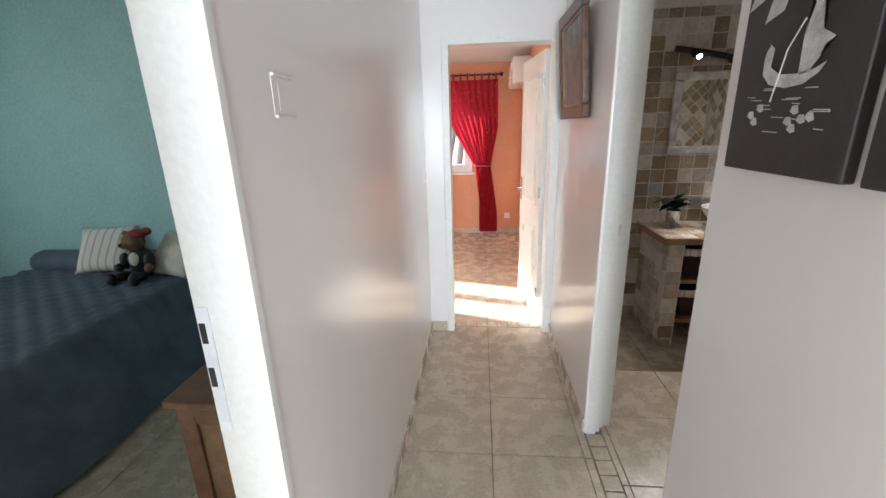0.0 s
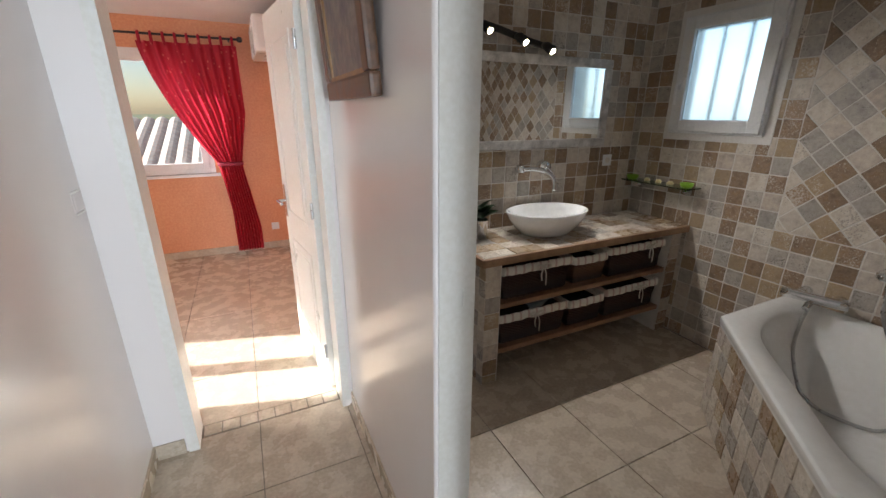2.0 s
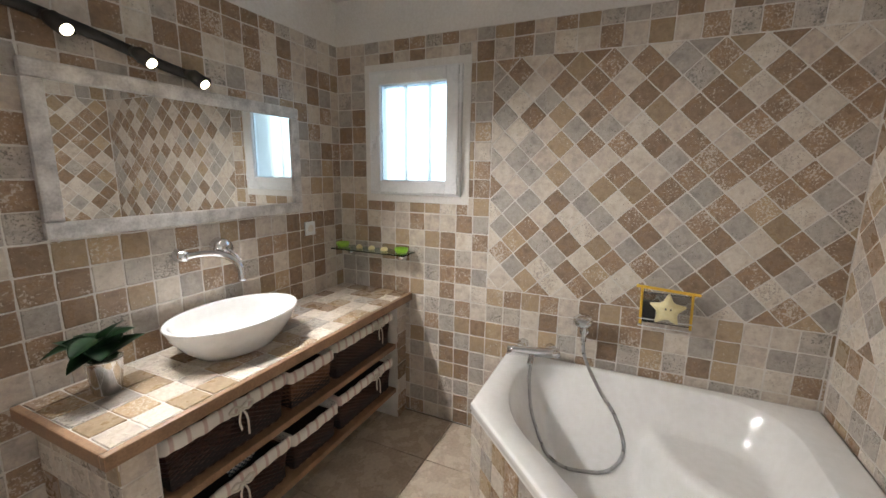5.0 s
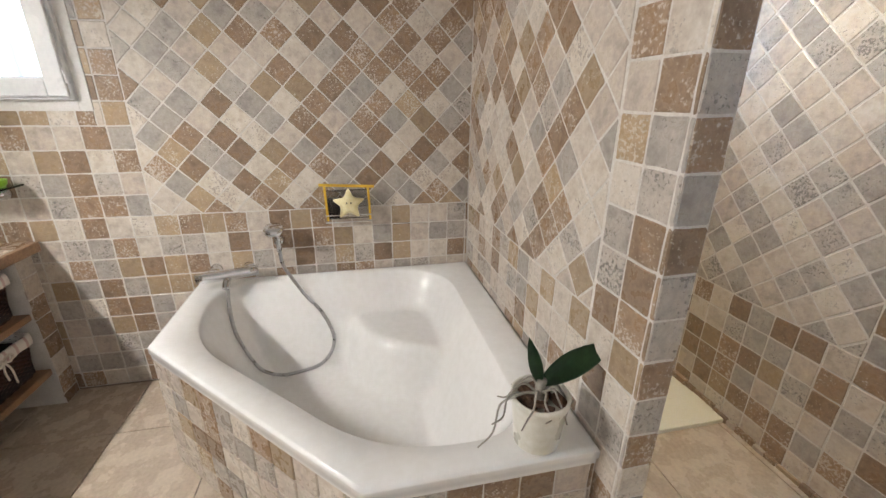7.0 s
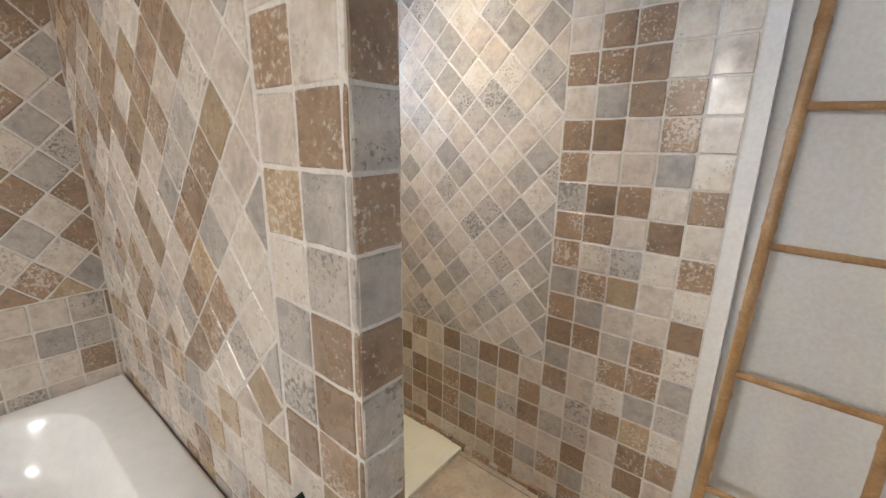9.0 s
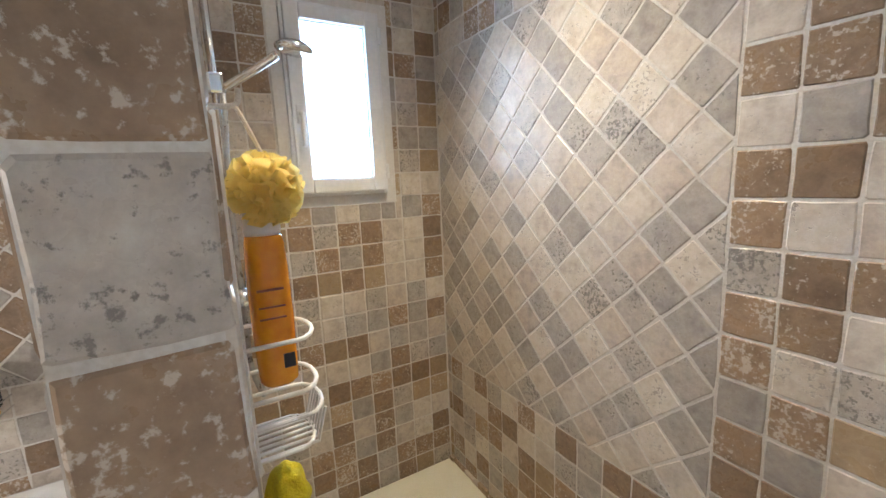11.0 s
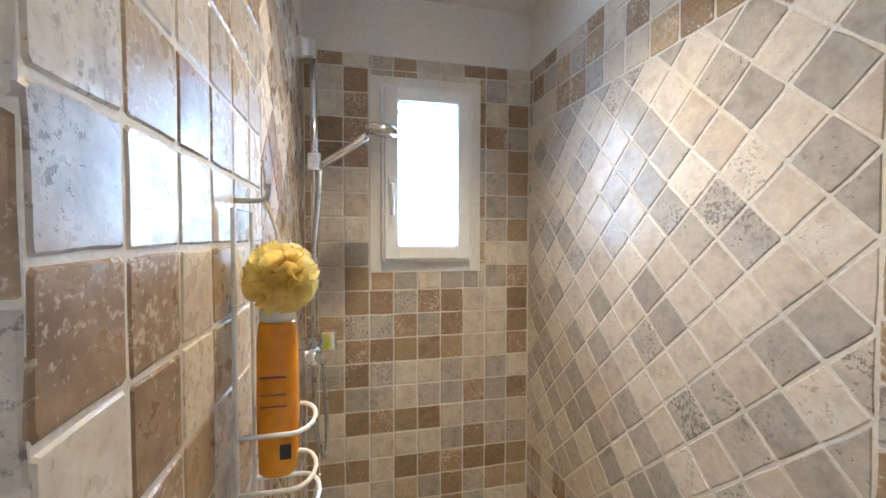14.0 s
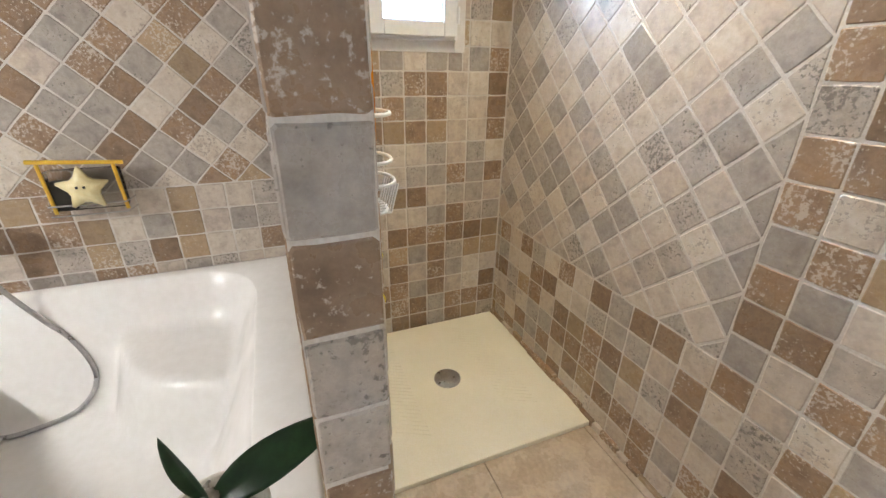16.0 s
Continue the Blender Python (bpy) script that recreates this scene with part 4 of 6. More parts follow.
part("grip", tube([(EAST - 0.06, 1.875, 0.70), (EAST - 0.062, 1.875, 0.76), (EAST - 0.068, 1.875, 0.81)], 0.013, 14), CHROME, hs, "", True)
part("head", lathe([(0, 0), (0.036, 0), (0.046, 0.008), (0.047, 0.022), (0.036, 0.034), (0, 0.036)], 28), CHROME, hs, "", True).matrix_world = pose(EAST - 0.095, 1.88, 0.805, 0, -18, 0)
hose = curve_points([(EAST - 0.06, 1.875, 0.70), (2.93, 1.86, 0.62), (2.915, 1.78, 0.475), (2.88, 1.70, 0.37), (2.82, 1.645, 0.235), (2.76, 1.70, 0.155), (2.72, 1.80, 0.148), (2.70, 1.90, 0.155), (2.70, 1.99, 0.205), (2.735, 2.07, 0.295), (2.84, 2.112, 0.45), (EAST - 0.11, 2.12, 0.585)], 12)
hose = [Vector((p.x, p.y, max(p.z, tub_height(p) + 0.011) if p.x < 2.96 and p.y < 2.15 and p.z < BZ else p.z)) for p in hose]
for _ in range(4):     # the metal hose bends no tighter than this
    hose = hose[:1] + [(a + b * 2 + c) / 4 for a, b, c in zip(hose, hose[1:], hose[2:])] + hose[-1:]
hose = [Vector((p.x, p.y, max(p.z, tub_height(p) + 0.011) if p.x < 2.96 and p.y < 2.15 and p.z < BZ else p.z)) for p in hose]
part("hose", tube(hose, 0.0085, 10), STEEL, hs, "ribbed metal hose", True)

# wire caddy with a star sponge
cad = thing("bath_caddy", "clear pouch with yellow binding on a chrome wire holder", "bath caddy", (0, 0, 0))
cx0 = EAST - 0.012
part("pouch", boxes((EAST - 0.06, 1.425, 0.845, EAST - 0.008, 1.635, 0.985), bevel=0.012), clear_glass("clear_vinyl", (0.92, 0.92, 0.90), 0.15), cad, "clear vinyl pouch")
part("binding", tube([(EAST - 0.064, 1.40, 1.005), (EAST - 0.064, 1.66, 1.02)], 0.007, 8), YELLOW_TRIM, cad, "yellow binding")
for y in (1.43, 1.635):
    part("binding", tube([(EAST - 0.064, y, 1.01), (EAST - 0.062, y - 0.005, 0.84)], 0.006, 8), YELLOW_TRIM, cad, "yellow binding")
wm = bmesh.new()
for z in (0.835, 0.87):
    tube([(EAST - 0.002, 1.41, z), (EAST - 0.078, 1.42, z), (EAST - 0.078, 1.64, z), (EAST - 0.002, 1.65, z)], 0.003, 6, bm=wm)
part("wire", wm, CHROME, cad)
part("dark_toy", boxes((EAST - 0.055, 1.57, 0.85, EAST - 0.015, 1.628, 0.95), bevel=0.01), BLACK, cad, "dark bath toy in the pouch")
star = bmesh.new()
pts = []
for i in range(10):
    a = math.pi / 2 + i * math.pi / 5
    r = 0.085 if i % 2 == 0 else 0.042
    pts.append((r * math.cos(a), r * math.sin(a)))
f0 = [star.verts.new((EAST - 0.072, 1.525 + a, 0.925 + b)) for a, b in pts]
f1 = [star.verts.new((EAST - 0.095, 1.525 + a * 0.93, 0.925 + b * 0.93)) for a, b in pts]
c1 = star.verts.new((EAST - 0.108, 1.525, 0.925))
star.faces.new(f0)
for i in range(10):
    j = (i + 1) % 10
    star.faces.new((f0[i], f1[i], f1[j], f0[j]))
    star.faces.new((f1[i], c1, f1[j]))
bmesh.ops.recalc_face_normals(star, faces=star.faces)
bmesh.ops.bevel(star, geom=[e for e in star.edges], offset=0.006, segments=2, affect="EDGES")
st = tagged(mesh_object("star_sponge", star, PALE_YELLOW, True), "pale yellow star-shaped bath toy on the caddy", "bath toy")
part("eye", boxes((EAST - 0.112, 1.512, 0.932, EAST - 0.104, 1.518, 0.940), (EAST - 0.112, 1.532, 0.932, EAST - 0.104, 1.538, 0.940), bevel=0.002), BLACK, st, "small black dots")

# orchid on the bath rim
orch = thing("potted_orchid", "two-leaved orchid with bare roots in a cream pot", "plant", (1.725, 1.058, BZ + 0.004))
orch.scale = (1.2, 1.2, 1.15)
part("pot", lathe([(0, 0), (0.046, 0), (0.05, 0.006), (0.054, 0.05), (0.062, 0.115), (0.064, 0.12), (0.064, 0.132), (0.058, 0.132), (0.055, 0.11), (0, 0.108)], 32), POT, orch, "cream glazed pot", True)
rnd = random.Random(8)
for i in range(22):
    a, r = rnd.uniform(0, 6.28), 0.048 * math.sqrt(rnd.random())
    s = rnd.uniform(0.006, 0.012)
    m = part("bark_chip", boxes((-s * 1.6, -s, -s * 0.6, s * 1.6, s, s * 0.6), bevel=0.002), BARK, orch)
    m.matrix_local = pose(r * math.cos(a), r * math.sin(a), 0.112 + rnd.uniform(0, 0.006), rnd.uniform(-30, 30), rnd.uniform(-30, 30), rnd.uniform(0, 180))
part("stem", tube(curve_points([(0, 0, 0.11), (0.002, 0.002, 0.14), (0.0, 0, 0.17)], 5), 0.011, 10), ROOT, orch, "", True)
for base, d, ln, wd, cl, up in (((0, -0.004, 0.160), (-0.06, -0.80, 0.56), 0.180, 0.031, 0.42, (-0.55, 0.0, 0.83)), ((0, 0.004, 0.160), (0.0, 0.27, 0.94), 0.118, 0.016, 0.10, (-1.0, 0.35, 0.1))):
    b_ = bmesh.new()
    leaf_mesh(b_, base, d, ln, wd, cl, Vector(up))
    part("leaf", b_, LEAF, orch, "glossy dark green strap leaf", True)
rnd = random.Random(4)
for a, reach, drop in ((1.75, 0.155, 0.075), (1.95, 0.15, -0.012), (2.35, 0.10, 0.015), (1.35, 0.095, 0.0), (3.0, 0.075, 0.01), (5.3, 0.085, 0.0), (4.6, 0.08, 0.03), (0.4, 0.08, 0.03), (3.7, 0.07, 0.03)):
    pts = [(0, 0, 0.128)]
    for k in range(1, 6):
        f = k / 5
        turn_by = a + rnd.uniform(-0.16, 0.16)
        pts.append((reach * f * math.cos(turn_by), reach * f * math.sin(turn_by), 0.128 + 0.03 * math.sin(math.pi * min(1, f * 1.3)) - drop * f * f + rnd.uniform(-0.006, 0.006)))
    part("root", tube(curve_points(pts, 4), 0.0034, 6, taper=[1 - 0.55 * i / 20 for i in range(21)]), ROOT, orch, "bare grey root", True)

# ---- shower ----
tray = thing("shower_tray", "cream textured resin shower tray with round drain", "shower tray", (0, 0, 0))
bm = boxes((2.135, SOUTH + 0.012, 0.0, EAST - 0.010, PART_S - 0.006, 0.022), bevel=0.004)
part("slab", bm, TRAY, tray)
rb = bmesh.new()
for i in range(26):
    x = 2.30 + i * 0.022
    for a, b in (((x, 0.02), (x + 0.07, 0.16)), ((x, 0.50), (x + 0.07, 0.64))):
        tube([(a[0], a[1], 0.0222), (b[0], b[1], 0.0222)], 0.0016, 4, bm=rb)
tagged(part("ribs", rb, TRAY, tray, "slip-proof raised ribs"), kind="stuff")
part("drain", lathe([(0, 0.022), (0.060, 0.022), (0.060, 0.027), (0.052, 0.031), (0, 0.033)], 36), STEEL, tray, "grey steel drain cover", True).matrix_world = pose(2.565, 0.326, 0.001)

edging = thing("shower_edging", "strip of broken travertine bits along the shower tray", "tile edging", (0, 0, 0), kind="structure")
rnd = random.Random(31)
for y, x0 in ((SOUTH, 1.62), (PART_S, 2.14)):
    x = x0
    while x < EAST - 0.03:
        w = rnd.uniform(0.035, 0.095)
        x1 = min(x + w, EAST - 0.012)
        h, dpt = rnd.uniform(0.016, 0.030), rnd.uniform(0.014, 0.024)
        z0 = 0.0 if x < 2.13 else 0.020
        part("stone_bit", boxes((x, y if y < 0.3 else y - dpt, z0, x1 - 0.003, y + dpt if y < 0.3 else y, z0 + h), bevel=0.003), TRAVERTINE[rnd.choice((0, 2, 2, 3))], edging)
        x = x1
sb = thing("shower_rail", "chrome shower rail with hand shower and hose", "shower", (0, 0, 0))
RX, RY = 2.76, PART_S - 0.055
part("rail", tube([(RX, RY, 1.40), (RX, RY, 2.17)], 0.011, 16), CHROME, sb, "", True)
for z in (1.42, 2.14):
    part("wall_mount", boxes((RX - 0.022, RY - 0.012, z - 0.035, RX + 0.022, PART_S - 0.001, z + 0.035), bevel=0.008), CHROME, sb)
part("slider", boxes((RX - 0.022, RY - 0.025, 1.74, RX + 0.022, RY + 0.02, 1.80), bevel=0.008), CHROME, sb)
part("handle", tube(curve_points([(RX - 0.005, RY - 0.02, 1.755), (RX - 0.06, RY - 0.10, 1.80), (RX - 0.09, RY - 0.17, 1.845)], 6), 0.013, 12), CHROME, sb, "", True)
part("head", lathe([(0, 0), (0.045, 0), (0.055, 0.008), (0.055, 0.018), (0.04, 0.03), (0, 0.034)], 30), CHROME, sb, "", True).matrix_world = pose(RX - 0.10, RY - 0.215, 1.850, 8, -4, 0)
part("hose", tube(curve_points([(RX, RY - 0.02, 1.75), (RX - 0.03, RY - 0.015, 1.66), (RX - 0.055, RY, 1.45), (RX - 0.055, RY, 1.15), (RX - 0.03, RY, 0.90), (RX - 0.02, RY - 0.025, 0.78), (RX + 0.02, RY - 0.035, 0.80), (RX + 0.04, RY - 0.03, 0.95), (RX + 0.03, RY - 0.02, 1.10)], 10), 0.008, 10), STEEL, sb, "grey metal hose", True)
vm = thing("shower_mixer", "chrome shower mixer valve on the partition", "tap", (0, 0, 0))
part("bar", tube([(RX - 0.13, RY + 0.0, 1.14), (RX + 0.13, RY, 1.14)], 0.022, 18), CHROME, vm, "", True)
part("lever", boxes((RX - 0.015, RY - 0.07, 1.13, RX + 0.02, RY - 0.015, 1.20), bevel=0.008), CHROME, vm)
for dx in (-0.075, 0.075):
    part("union", tube([(RX + dx, RY, 1.14), (RX + dx, PART_S - 0.001, 1.14)], 0.022, 14), CHROME, vm, "", True)

# hanging wire rack with bottle
KX = 1.98
rack = thing("shower_rack", "white coated wire shower rack hung on the wall", "shower rack", (0, 0, 0))
fw = bmesh.new()
for y in (PART_S - 0.012,):
    tube([(KX - 0.055, y, 1.56), (KX - 0.055, y, 1.055), (KX + 0.055, y, 1.055), (KX + 0.055, y, 1.56)], 0.0035, 8, bm=fw, closed=True)
part("frame", fw, WHITE_WIRE, rack)


def hoop(z, depth):
    y0 = PART_S - 0.012
    pts = [(KX - 0.055, y0, z), (KX - 0.055, y0 - depth * 0.7, z)]
    for k in range(9):
        a = math.pi * k / 8
        pts.append((KX - 0.055 * math.cos(a), y0 - depth * 0.7 - depth * 0.3 * math.sin(a), z))
    return pts + [(KX + 0.055, y0, z)]


for z in (1.245, 1.165):
    part("ring", tube(hoop(z, 0.10), 0.0035, 8), WHITE_WIRE, rack, "", True)
dish = bmesh.new()
tube(hoop(1.125, 0.105), 0.0035, 8, bm=dish)
tube([(a * 0.94 + KX * 0.06, b + 0.006, 1.072) for a, b, c in hoop(1.07, 0.095)], 0.003, 8, bm=dish)
wires = []
for i in range(7):
    x = KX - 0.045 + 0.015 * i
    wires.append(tube([(x, PART_S - 0.012, 1.07), (x, PART_S - 0.10, 1.072), (x, PART_S - 0.114, 1.125)], 0.0025, 6))
soap_dish = part("soap_dish", dish, WHITE_WIRE, rack)
for w in wires:
    part("wire", w, WHITE_WIRE, soap_dish)
hk = part("hook", tube(curve_points([(KX, PART_S - 0.001, 1.575), (KX, PART_S - 0.03, 1.575), (KX, PART_S - 0.045, 1.58), (KX, PART_S - 0.048, 1.60)], 5), 0.004, 8), STEEL, rack, "dark metal hook", True)
part("base_wire", tube([(KX, PART_S - 0.012, 1.055), (KX, PART_S - 0.018, 1.02)], 0.003, 6), WHITE_WIRE, rack)

bot = thing("shower_gel_bottle", "orange plastic shower gel bottle standing in the rack", "bottle", (KX, PART_S - 0.058, 1.168))
bb = bmesh.new()
prof = [(0.75, 0.0), (0.92, 0.006), (0.95, 0.03), (1.0, 0.10), (0.96, 0.18), (0.90, 0.215), (0.84, 0.225), (0.80, 0.228)]
rs = [[bb.verts.new((0.034 * k * math.copysign(abs(math.cos(a)) ** 0.7, math.cos(a)), 0.030 * k * math.copysign(abs(math.sin(a)) ** 0.7, math.sin(a)), z)) for a in [2 * math.pi * i / 28 for i in range(28)]] for k, z in prof]
for a, b in zip(rs, rs[1:]):
    for i in range(28):
        bb.faces.new((a[i], a[(i + 1) % 28], b[(i + 1) % 28], b[i]))
bb.faces.new(rs[0][::-1])
bb.faces.new(rs[-1])
bmesh.ops.recalc_face_normals(bb, faces=bb.faces)
part("body", bb, ORANGE_PLASTIC, bot, "", True)
part("cap", lathe([(0, 0.228), (0.024, 0.228), (0.026, 0.235), (0.024, 0.262), (0.016, 0.27), (0, 0.271)], 24), PVC, bot, "white cap", True)
for z, w, h in ((0.150, 0.018, 0.0035), (0.125, 0.018, 0.0025), (0.108, 0.018, 0.0025)):
    part("print_line", boxes((-0.0345, -0.016, z, -0.0335, 0.020, z + h)), BROWN_PRINT, bot, "line of unreadable brown print")
part("barcode", boxes((-0.0335, -0.022, 0.030, -0.0322, -0.006, 0.052)), BLACK, bot, "dark barcode patch")

# net sponge hanging from the hook
rnd = random.Random(11)
puff = thing("net_sponge", "yellow ruffled net bath sponge hanging from the hook", "sponge", (KX - 0.02, PART_S - 0.066, 1.462))
bm = bmesh.new()
# ruffled sheets of net, gathered at the middle
for k in range(34):
    zc = 1 - 2 * (k + 0.5) / 34
    ax = Vector((math.sqrt(1 - zc * zc) * math.cos(k * 2.4), math.sqrt(1 - zc * zc) * math.sin(k * 2.4), zc))
    side = ax.orthogonal().normalized()
    turn_by = rnd.uniform(0, 6.28)
    side = (side * math.cos(turn_by) + ax.cross(side) * math.sin(turn_by)).normalized()
    across = ax.cross(side)
    rows = []
    for j in range(6):
        f = j / 5
        row = []
        for i in range(15):
            a = (i / 14 - 0.5) * 2.1
            d = (ax * math.cos(a) + side * math.sin(a)).normalized()
            ruffle = 0.010 * f * math.sin(i * 1.5 + k) + 0.006 * f * math.sin(i * 0.7 + 2 * k)
            row.append(bm.verts.new(d * (0.018 + 0.034 * f + 0.003 * math.sin(i * 1.1 + k)) + across * ruffle))
        rows.append(row)
    for p0, p1 in zip(rows, rows[1:]):
        for i in range(14):
            bm.faces.new((p0[i], p0[i + 1], p1[i + 1], p1[i]))
core = bmesh.ops.create_icosphere(bm, subdivisions=3, radius=0.030)
for v in core["verts"]:
    v.co *= 1 + 0.10 * noise.noise(v.co * 60)
part("netting", bm, YELLOW_NET, puff, "", True)
part("cord", tube(curve_points([(0, 0, 0.05), (0.01, 0.012, 0.085), (0.02, 0.024, 0.115)], 5), 0.003, 6), LINEN, puff, "cream loop cord")

# terry scrubber hanging below the rack
ter = thing("bath_scrubber", "yellow knobbly terry back scrubber hanging on the rack", "sponge", (KX - 0.01, PART_S - 0.05, 0.91))
bm = bmesh.new()
bmesh.ops.create_uvsphere(bm, u_segments=40, v_segments=60, radius=1.0)
for v in bm.verts:
    z = v.co.z
    a = math.atan2(v.co.y, v.co.x)
    r = (1 - abs(z) ** 6) ** 0.5 if abs(z) < 1 else 0
    k = 1 + 0.13 * math.sin(z * 13) * (1 - z * z) + 0.10 * math.sin(a * 5 + z * 9)
    v.co = Vector((0.037 * r * k * math.cos(a), 0.032 * r * k * math.sin(a), 0.118 * z))
part("pad", bm, YELLOW_FOAM, ter, "", True)
part("cord", tube([(0.01, 0.02, 0.115), (0.012, 0.032, 0.145)], 0.003, 6), LINEN, ter, "cord loop")
part("cord", tube([(0.0, 0.0, -0.115), (0.002, 0.01, -0.26)], 0.003, 6), LINEN, ter, "hanging cord")

# unseen ceiling light, added over the shower to account for its warm light
cl = thing("assumed_ceiling_light", "assumed round white recessed ceiling light, out of view, lit", "ceiling light", (2.2, 0.36, CEIL))
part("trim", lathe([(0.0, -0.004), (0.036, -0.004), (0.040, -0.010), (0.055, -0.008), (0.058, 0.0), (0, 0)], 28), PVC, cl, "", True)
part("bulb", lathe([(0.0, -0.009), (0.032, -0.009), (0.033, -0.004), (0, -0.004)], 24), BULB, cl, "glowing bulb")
lamp("assumed_ceiling_spot", "SPOT", look((2.2, 0.36, CEIL - 0.03), (2.15, 0.34, 0)), 10.8, (1.0, 0.83, 0.56), cone=112, blend=1.0, soft=0.04)

# bamboo ladder
lad = thing("bamboo_ladder", "bamboo towel ladder leaning against the white wall", "ladder", (0, 0, 0))
def bamboo(name, a, b, r, knots):
    a, b = Vector(a), Vector(b)
    pts, tp = [], []
    for i in range(knots):
        for f, k in ((0.0, 1.16), (0.06, 1.0), (0.94, 1.0)):
            pts.append(a + (b - a) * (i + f) / knots)
            tp.append(k)
    pts.append(b)
    tp.append(1.1)
    part(name, tube(pts, r, 14, taper=tp), BAMBOO, lad, "", True)


for x0, x1 in ((1.225, 1.165), (0.885, 0.87)):
    bamboo("rail", (x0, -0.06, 0.0), (x1, -0.19, 1.95), 0.015, 8)
for z in (0.42, 0.80, 1.17, 1.52, 1.85):
    y = -0.06 - 0.13 * z / 1.95
    bamboo("rung", (1.225 - 0.06 * z / 1.95, y, z), (0.885 - 0.015 * z / 1.95, y, z - 0.01), 0.0105, 2)

# ---- hall things ----
def slate_picture(y0, y1, z0, z1, full):
    s = thing("slate_picture", "black slate plaque painted with a pale boat scene" if full else "black slate plaque beside the other", "picture", (0, 0, 0), group="slate plaques in the hall")
    part("plaque", boxes((HALL_R - 0.022, y0, z0, HALL_R - 0.001, y1, z1), bevel=0.004), CANVAS, s)
    if not full:
        return
    X = HALL_R - 0.0232
    cy, w = (y0 + y1) / 2, (y1 - y0)
    yy = lambda u: y1 - u * w       # u from the far edge
    zz = lambda v: z0 + v * w
    def shape(name, uv, label):
        bm = bmesh.new()
        vs = [bm.verts.new((X, yy(u), zz(v))) for u, v in uv]
        f = bm.faces.new(vs)
        bmesh.ops.triangulate(bm, faces=[f])
        part(name, bm, CHALK, s, label)
    def stroke(name, uv, r):
        part(name, tube([(X, yy(u), zz(v)) for u, v in uv], r, 5), CHALK, s)
    shape("boat", [(0.26, 0.66), (0.27, 0.58), (0.34, 0.52), (0.48, 0.49), (0.62, 0.50), (0.72, 0.55), (0.76, 0.60), (0.68, 0.57), (0.55, 0.56), (0.42, 0.57), (0.33, 0.62), (0.34, 0.72), (0.30, 0.75), (0.27, 0.71)], "pale painted boat")
    shape("painted_shape", [(0.57, 0.55), (0.56, 0.75), (0.60, 0.90), (0.57, 0.93), (0.62, 0.99), (0.68, 0.94), (0.66, 0.88), (0.69, 0.76), (0.78, 0.71), (0.72, 0.68), (0.70, 0.62), (0.64, 0.56)], "pale brushed upright shape")
    shape("hut", [(0.20, 0.88), (0.24, 1.00), (0.40, 1.04), (0.36, 0.92)], "pale painted hut")
    shape("roof", [(0.02, 0.98), (0.10, 1.16), (0.66, 1.30), (0.55, 1.14)], "pale painted roof")
    stroke("brush_line", [(0.55, 0.84), (0.45, 0.70), (0.38, 0.42)], 0.0012)
    rr = random.Random(3)
    for i in range(16):
        u, v = rr.uniform(0.15, 0.85), rr.uniform(0.24, 0.50)
        stroke("ripple", [(u, v), (u + rr.uniform(0.05, 0.14), v - 0.005)], 0.0008)
    for u, v in ((0.22, 0.32), (0.30, 0.36), (0.26, 0.28), (0.56, 0.28), (0.60, 0.34), (0.66, 0.29), (0.72, 0.30), (0.60, 0.24)):
        shape("lily", [(u, v), (u - 0.035, v + 0.02), (u - 0.02, v + 0.05), (u + 0.02, v + 0.05), (u + 0.035, v + 0.01)], "pale painted lily petal")


slate_picture(0.853, 1.140, 1.437, 1.83, True)
slate_picture(0.535, 0.823, 1.437, 1.83, False)

pic = thing("framed_painting", "dark seascape painting in a gilt wooden frame", "painting", (HALL_R - 0.004, 2.65, 1.56))
fm = boxes((-0.035, -0.29, 0, 0, 0.29, 0.065), (-0.035, -0.29, 0.485, 0, 0.29, 0.55), (-0.035, -0.29, 0.065, 0, -0.225, 0.485), (-0.035, 0.225, 0.065, 0, 0.29, 0.485), bevel=0.010)
part("frame", fm, GILT, pic, "gilt brown moulded frame")
part("inner_slip", boxes((-0.026, -0.226, 0.064, 0, 0.226, 0.078), (-0.026, -0.226, 0.472, 0, 0.226, 0.486), (-0.026, -0.226, 0.078, 0, -0.212, 0.472), (-0.026, 0.212, 0.078, 0, 0.226, 0.472)), BAMBOO, pic, "gold inner slip")
part("canvas", boxes((-0.018, -0.22, 0.07, -0.006, 0.22, 0.48)), PAINTING, pic, "dark blue-grey canvas")
pic.matrix_world = pose(HALL_R - 0.003, 2.62, 1.558, 0, -4, 0)

for y, z, nm in ((1.045, 1.597, "light_switch"), (3.04, 1.215, "light_switch")):
    sw = thing(nm, "flush square light switch on the peach hall wall", "light switch", (0, 0, 0), group="hall switches")
    part("plate", boxes((HALL_L, y - 0.042, z - 0.034, HALL_L + 0.0012, y + 0.042, z + 0.034)), PEACH, sw)
    # raised edges painted white to carry the highlights along the plate
    for dz in (-0.037, 0.037):
        part("glint_ledge", boxes((HALL_L, y - 0.042, z + dz - 0.003, HALL_L + 0.007, y + 0.042, z + dz + 0.003), bevel=0.0015), WHITE_PAINT, sw, "raised edge, white for its highlight")
    part("rocker", boxes((HALL_L + 0.0012, y - 0.02, z - 0.025, HALL_L + 0.0018, y + 0.02, z + 0.025)), PEACH, sw)

